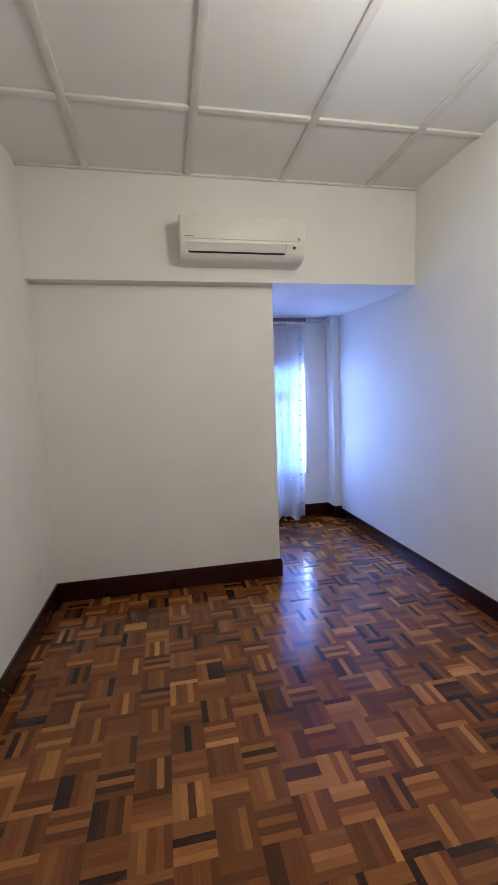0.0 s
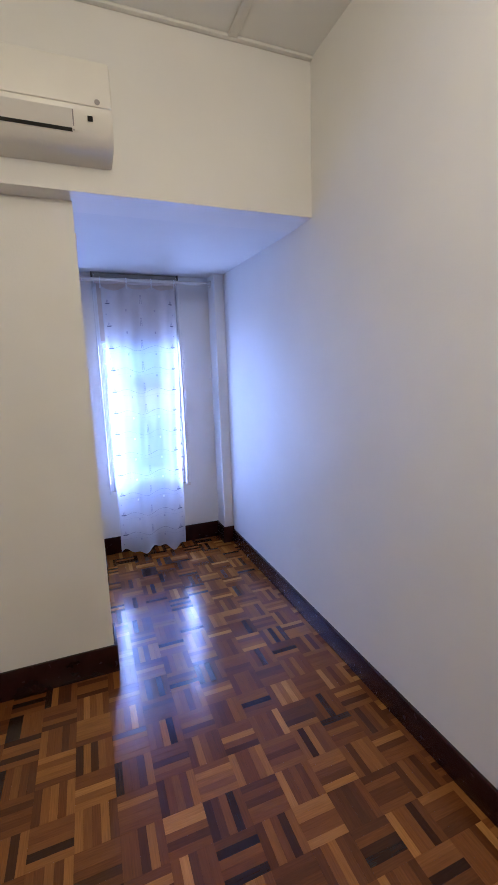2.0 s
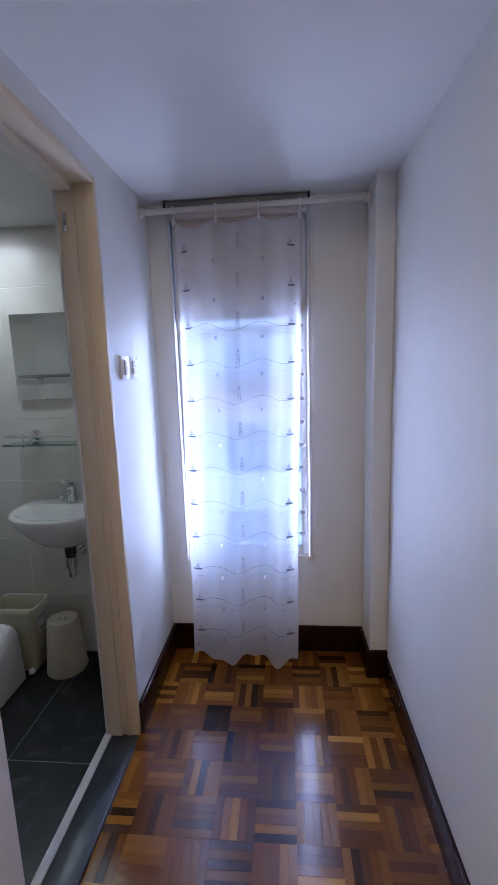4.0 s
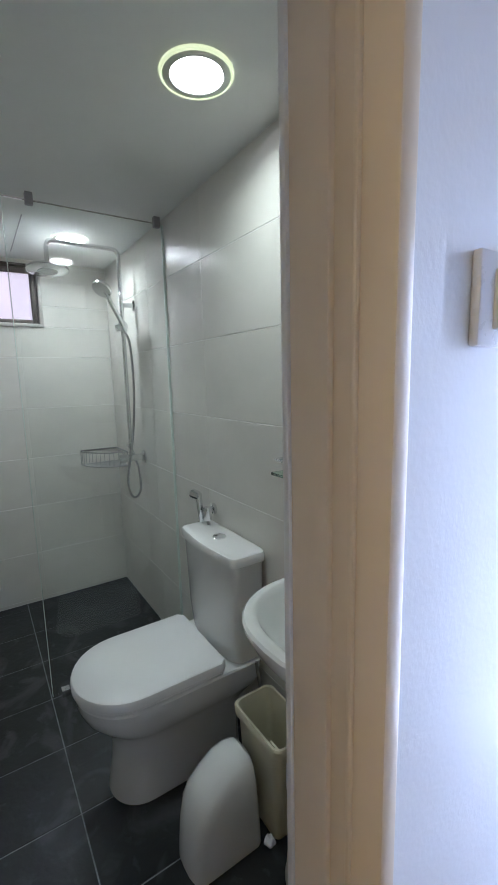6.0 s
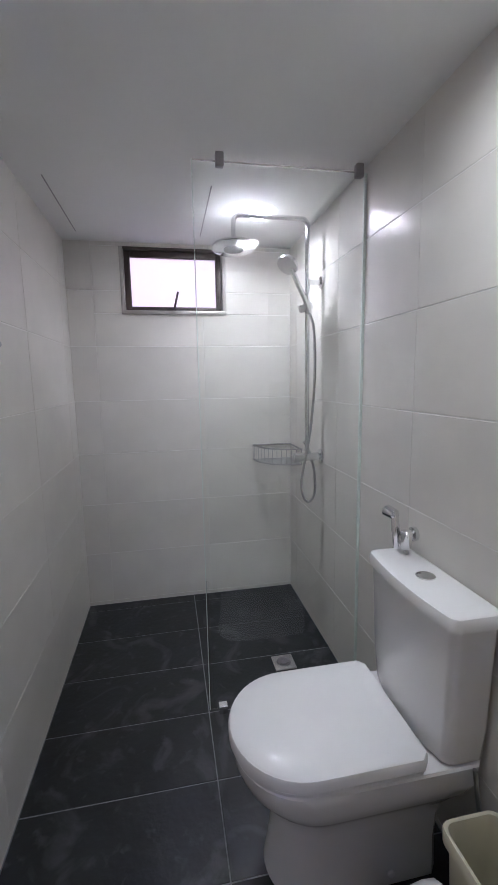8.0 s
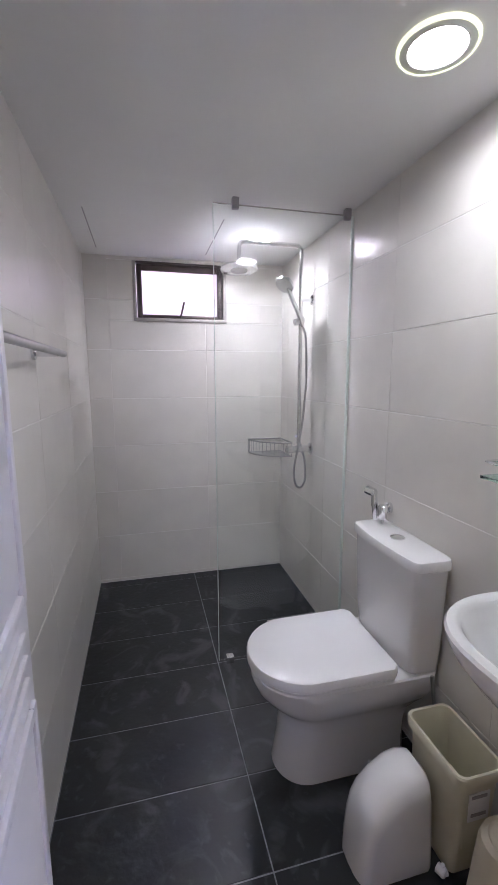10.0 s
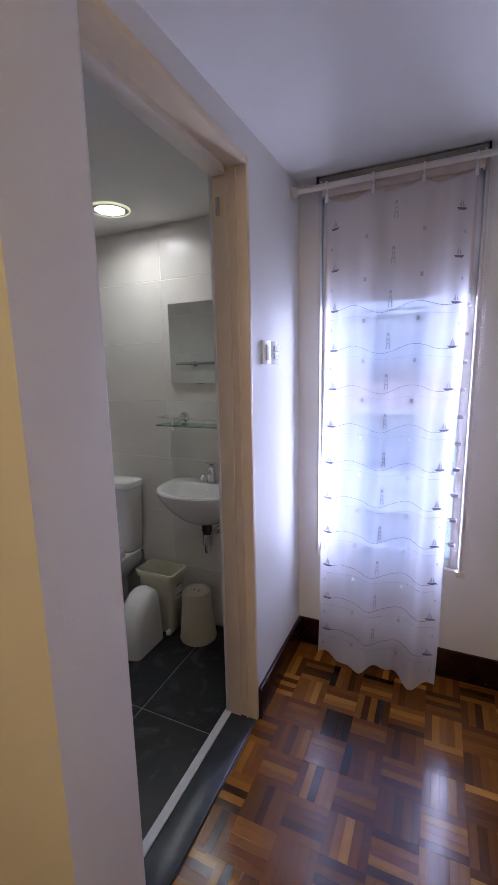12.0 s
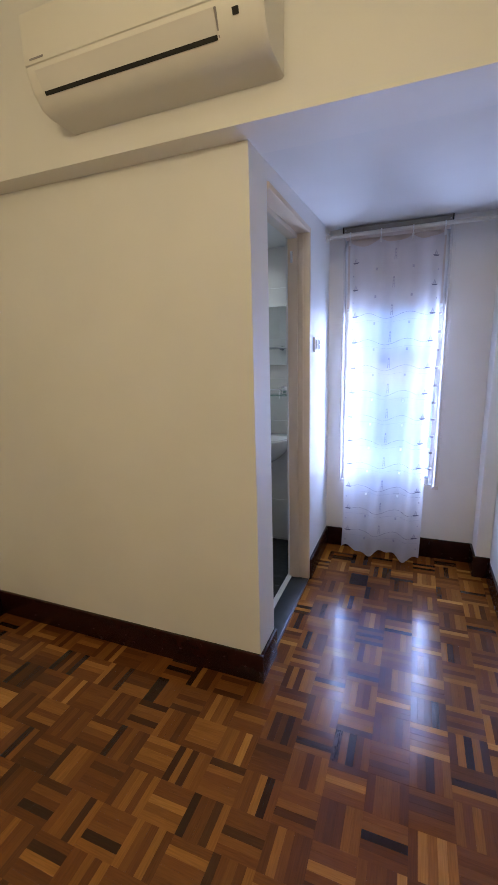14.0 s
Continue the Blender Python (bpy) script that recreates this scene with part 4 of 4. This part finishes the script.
# bins and the loose lid
bin_ = thing("waste_bin", (0.37, 4.605, 0.009), "narrow cream plastic waste bin without its lid", "bin")
part("body", loft([rrect(x0, x1, y0, y1, z, r) for x0, x1, y0, y1, z, r in (
    (0.285, 0.458, 4.552, 4.668, 0.009, 0.02), (0.280, 0.463, 4.548, 4.670, 0.02, 0.024), (0.262, 0.480, 4.540, 4.676, 0.315, 0.026), (0.250, 0.492, 4.531, 4.684, 0.318, 0.028), (0.248, 0.494, 4.530, 4.685, 0.345, 0.028),
    (0.251, 0.491, 4.533, 4.682, 0.350, 0.027), (0.258, 0.484, 4.540, 4.675, 0.349, 0.024), (0.266, 0.476, 4.545, 4.671, 0.32, 0.022), (0.286, 0.458, 4.552, 4.664, 0.03, 0.02))]), CREAMP, bin_)
part("pocket", box(0.400, 0.470, 4.572, 4.580, 0.10, 0.30, 0.003), CREAMP, bin_, "inner divider")
part("label", box(0.4775, 0.4815, 4.575, 4.640, 0.20, 0.285, 0.001), WHITES, bin_, "worn pale sticker", False)
for z in (0.27, 0.215):
    part("label_print", box(0.481, 0.4825, 4.582, 4.630, z, z + 0.010), TRIMG, bin_, "", False)

hood = thing("bin_lid", (0.37, 4.42, 0.009), "white domed swing lid standing upright against the bin", "lid")
def hoodring(x, s, top):
    pts = []
    prof = [(4.292, 0.009), (4.294, 0.06), (4.302, 0.14), (4.314, 0.195), (4.333, 0.232), (4.37, 0.266), (4.42, 0.298), (4.46, 0.306), (4.49, 0.302), (4.506, 0.285), (4.514, 0.25), (4.522, 0.15), (4.527, 0.06), (4.528, 0.009)]
    cy, cz = 4.42, 0.0
    return [Vector((x, cy + (y - cy) * s, max(0.009, 0.009 + (z - 0.009) * top))) for y, z in prof]
part("dome", loft([hoodring(x, s, t) for x, s, t in ((0.292, 0.72, 0.78), (0.296, 0.84, 0.88), (0.306, 0.93, 0.95), (0.325, 0.985, 0.99), (0.36, 1.0, 1.0), (0.395, 0.985, 0.99), (0.416, 0.94, 0.96), (0.430, 0.86, 0.90), (0.437, 0.74, 0.80))]), CERAMIC, hood)
part("pivot", lathe([(0.014, 0), (0.014, 0.02), (0.010, 0.024)], axis((0.446, 4.522, 0.030), (1, 0.4, 0)), 14), SEATP, hood)
part("pivot_pin", tube([(0.455, 4.53, 0.045), (0.462, 4.54, 0.020)], 0.007, 8), SEATP, hood)

pail = thing("pail", (0.60, 4.60, 0.009), "beige round plastic pail turned upside down", "pail")
part("body", lathe([(0.095, 0.0), (0.097, 0.008), (0.093, 0.03), (0.076, 0.245), (0.070, 0.265), (0.055, 0.272), (0.050, 0.268), (0.002, 0.268)], pose(0.60, 4.595, 0.009), 36), BEIGEP, pail)
for dx in (-0.012, 0.014):
    part("base_mark", box(0.60 + dx, 0.608 + dx, 4.575, 4.592, 0.276, 0.2795, 0.001), TRIMG, pail, "", False)

# shower drain
dr = thing("floor_drain", (-0.80, 4.46, 0.012), "square grey metal floor drain", "drain")
part("frame", box(-0.85, -0.75, 4.41, 4.51, 0.006, 0.014, 0.002), ALUL, dr)
part("grate", lathe([(0.034, 0), (0.034, 0.003), (0.028, 0.003), (0.028, 0.001), (0.020, 0.001), (0.020, 0.003), (0.002, 0.003)], pose(-0.80, 4.46, 0.013), 24), TRIMG, dr)

# ---- outside ----
structure("ground", box(-200, 200, -200, 200, -9.2, -9.0), GRASS, "ground far below the windows")
house = thing("apartment_building", (2, 16, -9), "pale apartment block with salmon parapets across the way", "building")
part("wall", box(-14, 18, 16, 22, -9, 3.4), FACADE, house, "", False)
for k in range(5):
    z = -8.2 + k * 2.8
    part("parapet", box(-14, 18, 15.2, 15.4, z, z + 1.0), FACADE2 if k % 2 else FACADE, house, "salmon parapet" if k % 2 else "", False)
    part("slab", box(-14, 18, 15.2, 16, z - 0.2, z), FACADE, house, "", False)
    for j in range(10):
        x = -12.5 + j * 3.1
        part("window", box(x, x + 1.3, 15.96, 16.02, z + 1.0, z + 2.2), DARKWIN, house, "", False)
# added backdrop wall, not itself visible, gives the frosted pane its pinkish glow
nb = thing("pane_backdrop", (-4.5, 4, -9), "pinkish wall added behind the frosted window to tint its light", "building")
part("wall", box(-5.2, -4.6, -6, 11, -9, 5.5), PANE_PINK, nb, "", False)

# ---- tiles and parquet ----
MESHES = {}


def piece(name, size, m, mat, parent, bev=0.0012):
    """One tile or block: a chamfered box with its face up, shared between equal sizes."""
    key = (name, *[round(s, 3) for s in size])
    if key not in MESHES:
        sx, sy, sz = size
        r0 = [(-sx / 2, -sy / 2), (sx / 2, -sy / 2), (sx / 2, sy / 2), (-sx / 2, sy / 2)]
        r1 = [(math.copysign(abs(x) - bev, x), math.copysign(abs(y) - bev, y)) for x, y in r0]
        vs = [(x, y, -sz) for x, y in r0] + [(x, y, -bev) for x, y in r0] + [(x, y, 0) for x, y in r1]
        fs = [(8, 9, 10, 11)] + [(a + i, a + (i + 1) % 4, a + 4 + (i + 1) % 4, a + 4 + i) for a in (0, 4) for i in range(4)]
        me = bpy.data.meshes.new(name)
        me.from_pydata(vs, [], fs)
        uv = me.uv_layers.new(name="UVMap")
        for loop in me.loops:
            v = vs[loop.vertex_index]
            uv.data[loop.index].uv = (v[0], v[1]) if sx >= sy else (v[1], v[0])
        me.materials.append(mat)
        MESHES[key] = me
    ob = new(name, MESHES[key])
    ob.parent = parent
    ob.matrix_basis = m
    return ob


def cut(rect, hole):
    x0, x1, y0, y1 = rect
    a0, a1, b0, b1 = hole
    if a0 >= x1 or a1 <= x0 or b0 >= y1 or b1 <= y0:
        return [rect]
    out = []
    if b0 > y0:
        out.append((x0, x1, y0, b0))
    if b1 < y1:
        out.append((x0, x1, b1, y1))
    lo, hi = max(y0, b0), min(y1, b1)
    if a0 > x0:
        out.append((x0, a0, lo, hi))
    if a1 < x1:
        out.append((a1, x1, lo, hi))
    return [r for r in out if r[1] - r[0] > 0.006 and r[3] - r[2] > 0.006]


def tiling(us, vs, hole, name, gap, place, thick, mat, parent, side=0.25):
    for u0, u1 in zip(us, us[1:]):
        for v0, v1 in zip(vs, vs[1:]):
            for a0, a1, b0, b1 in (cut((u0, u1, v0, v1), hole) if hole else [(u0, u1, v0, v1)]):
                tilt = Euler((random.gauss(0, 0.0008), random.gauss(0, 0.0008), 0)).to_matrix().to_4x4()
                piece(name, (a1 - a0 - gap * side, b1 - b0 - gap, thick), place((a0 + a1) / 2, (b0 + b1) / 2) @ tilt, mat, parent)


ROWZ = [0.010, 0.030, 0.333, 0.637, 0.940, 1.245, 1.550, 1.853, BZ]
LONG = [BX0, -1.410, -0.810, -0.207, 0.392, BX1]
tiling(LONG, ROWZ, None, "wall_tile", 0.0030, lambda u, v: Matrix.Translation((u, BY1, v)) @ pose(0, 0, 0, 90, 0, 0), 0.006, TILE_W, bath_right)
tiling([-a for a in LONG[::-1]], ROWZ, None, "wall_tile", 0.0030, lambda u, v: Matrix.Translation((-u, BY0, v)) @ pose(0, 0, 0, 90, 0, 180), 0.006, TILE_W, bath_left)
tiling([BY0, 3.592, 4.193, BY1], ROWZ, (VY0, VY1, VZ0, VZ1), "wall_tile", 0.0030, lambda u, v: Matrix.Translation((BX0, u, v)) @ pose(0, 0, 0, 90, 0, 90), 0.007, TILE_W, bath_back)
wd = structure("wall_bath_door", box(BX1 + 0.0015, BX1 + 0.009, DY1, BY1 + 0.009, 0, BZ), GROUT_W, "grout layer behind the bathroom tiles")
tiling([-BY1, -DY1 - 0.002], ROWZ, None, "wall_tile", 0.0030, lambda u, v: Matrix.Translation((BX1, -u, v)) @ pose(0, 0, 0, 90, 0, -90), 0.005, TILE_W, wd)
XF = [BX0, -1.468, -1.168, -0.868, -0.568, -0.268, 0.032, 0.332, 0.632, BX1 - 0.018]
tiling(XF, [BY0, 4.080, BY1], None, "floor_tile", 0.004, lambda u, v: Matrix.Translation((u, v, 0.009)), 0.009, TILE_F, bath_floor, 1.0)

CELL, OX, OY = 0.133, 1.452, 3.326
FING = CELL / 5
rest_v, rest_f, rest_uv = [], [], []
near = 0
i0, i1 = math.floor((XL - OX) / CELL), math.ceil((XR - OX) / CELL)
j0, j1 = math.floor((YB - OY) / CELL), math.ceil((YF - OY) / CELL)
for i in range(i0, i1):
    for j in range(j0, j1):
        for k in range(5):
            x0, y0 = OX + i * CELL, OY + j * CELL
            if (i + j) % 2:
                r = [x0, x0 + CELL, y0 + k * FING, y0 + (k + 1) * FING]
            else:
                r = [x0 + k * FING, x0 + (k + 1) * FING, y0, y0 + CELL]
            r = [max(XL, r[0]), min(XR, r[1]), max(YB, r[2]), min(YF, r[3])]
            if r[1] <= XP and r[3] > YP:
                r[3] = YP
            elif r[0] < XP < r[1] and r[2] > YP - 0.02:
                r[0] = XP
            if r[1] - r[0] < 0.004 or r[3] - r[2] < 0.004:
                continue
            cx, cy, sx, sy = (r[0] + r[1]) / 2, (r[2] + r[3]) / 2, r[1] - r[0] - 0.0001, r[3] - r[2] - 0.0001
            h = random.gauss(0, 0.00012)
            tx, ty = random.gauss(0, 0.0022), random.gauss(0, 0.0022)
            if 3.19 < cy < 4.13 and 1.18 < cx < 1.99 and near < 300:
                near += 1
                piece("parquet_block", (sx, sy, 0.010), Matrix.Translation((cx, cy, h)) @ Euler((ty, -tx, 0)).to_matrix().to_4x4(), PARQUET, floor, 0.0002)
                continue
            n0 = len(rest_v)
            for ring, (ins, z) in enumerate(((0, -0.010), (0, -0.0002), (0.0002, 0.0))):
                for ax, ay in ((-1, -1), (1, -1), (1, 1), (-1, 1)):
                    lx, ly = ax * (sx / 2 - ins), ay * (sy / 2 - ins)
                    rest_v.append((cx + lx, cy + ly, z + h + lx * tx + ly * ty))
                    off = random.Random(i * 977 + j * 31 + k).random() * 9
                    rest_uv.append((lx + off, ly + off) if sx >= sy else (ly + off, lx + off))
            rest_f.append((n0 + 8, n0 + 9, n0 + 10, n0 + 11))
            rest_f += [(n0 + a + q, n0 + a + (q + 1) % 4, n0 + a + 4 + (q + 1) % 4, n0 + a + 4 + q) for a in (0, 4) for q in range(4)]
me = bpy.data.meshes.new("parquet_blocks")
me.from_pydata(rest_v, [], rest_f)
uv = me.uv_layers.new(name="UVMap")
for loop in me.loops:
    uv.data[loop.index].uv = rest_uv[loop.vertex_index]
me.materials.append(PARQUET)
rest = new("parquet_blocks", me)
rest.parent = floor
tagged(rest, "brown varnished parquet blocks in basket weave", kind="stuff")
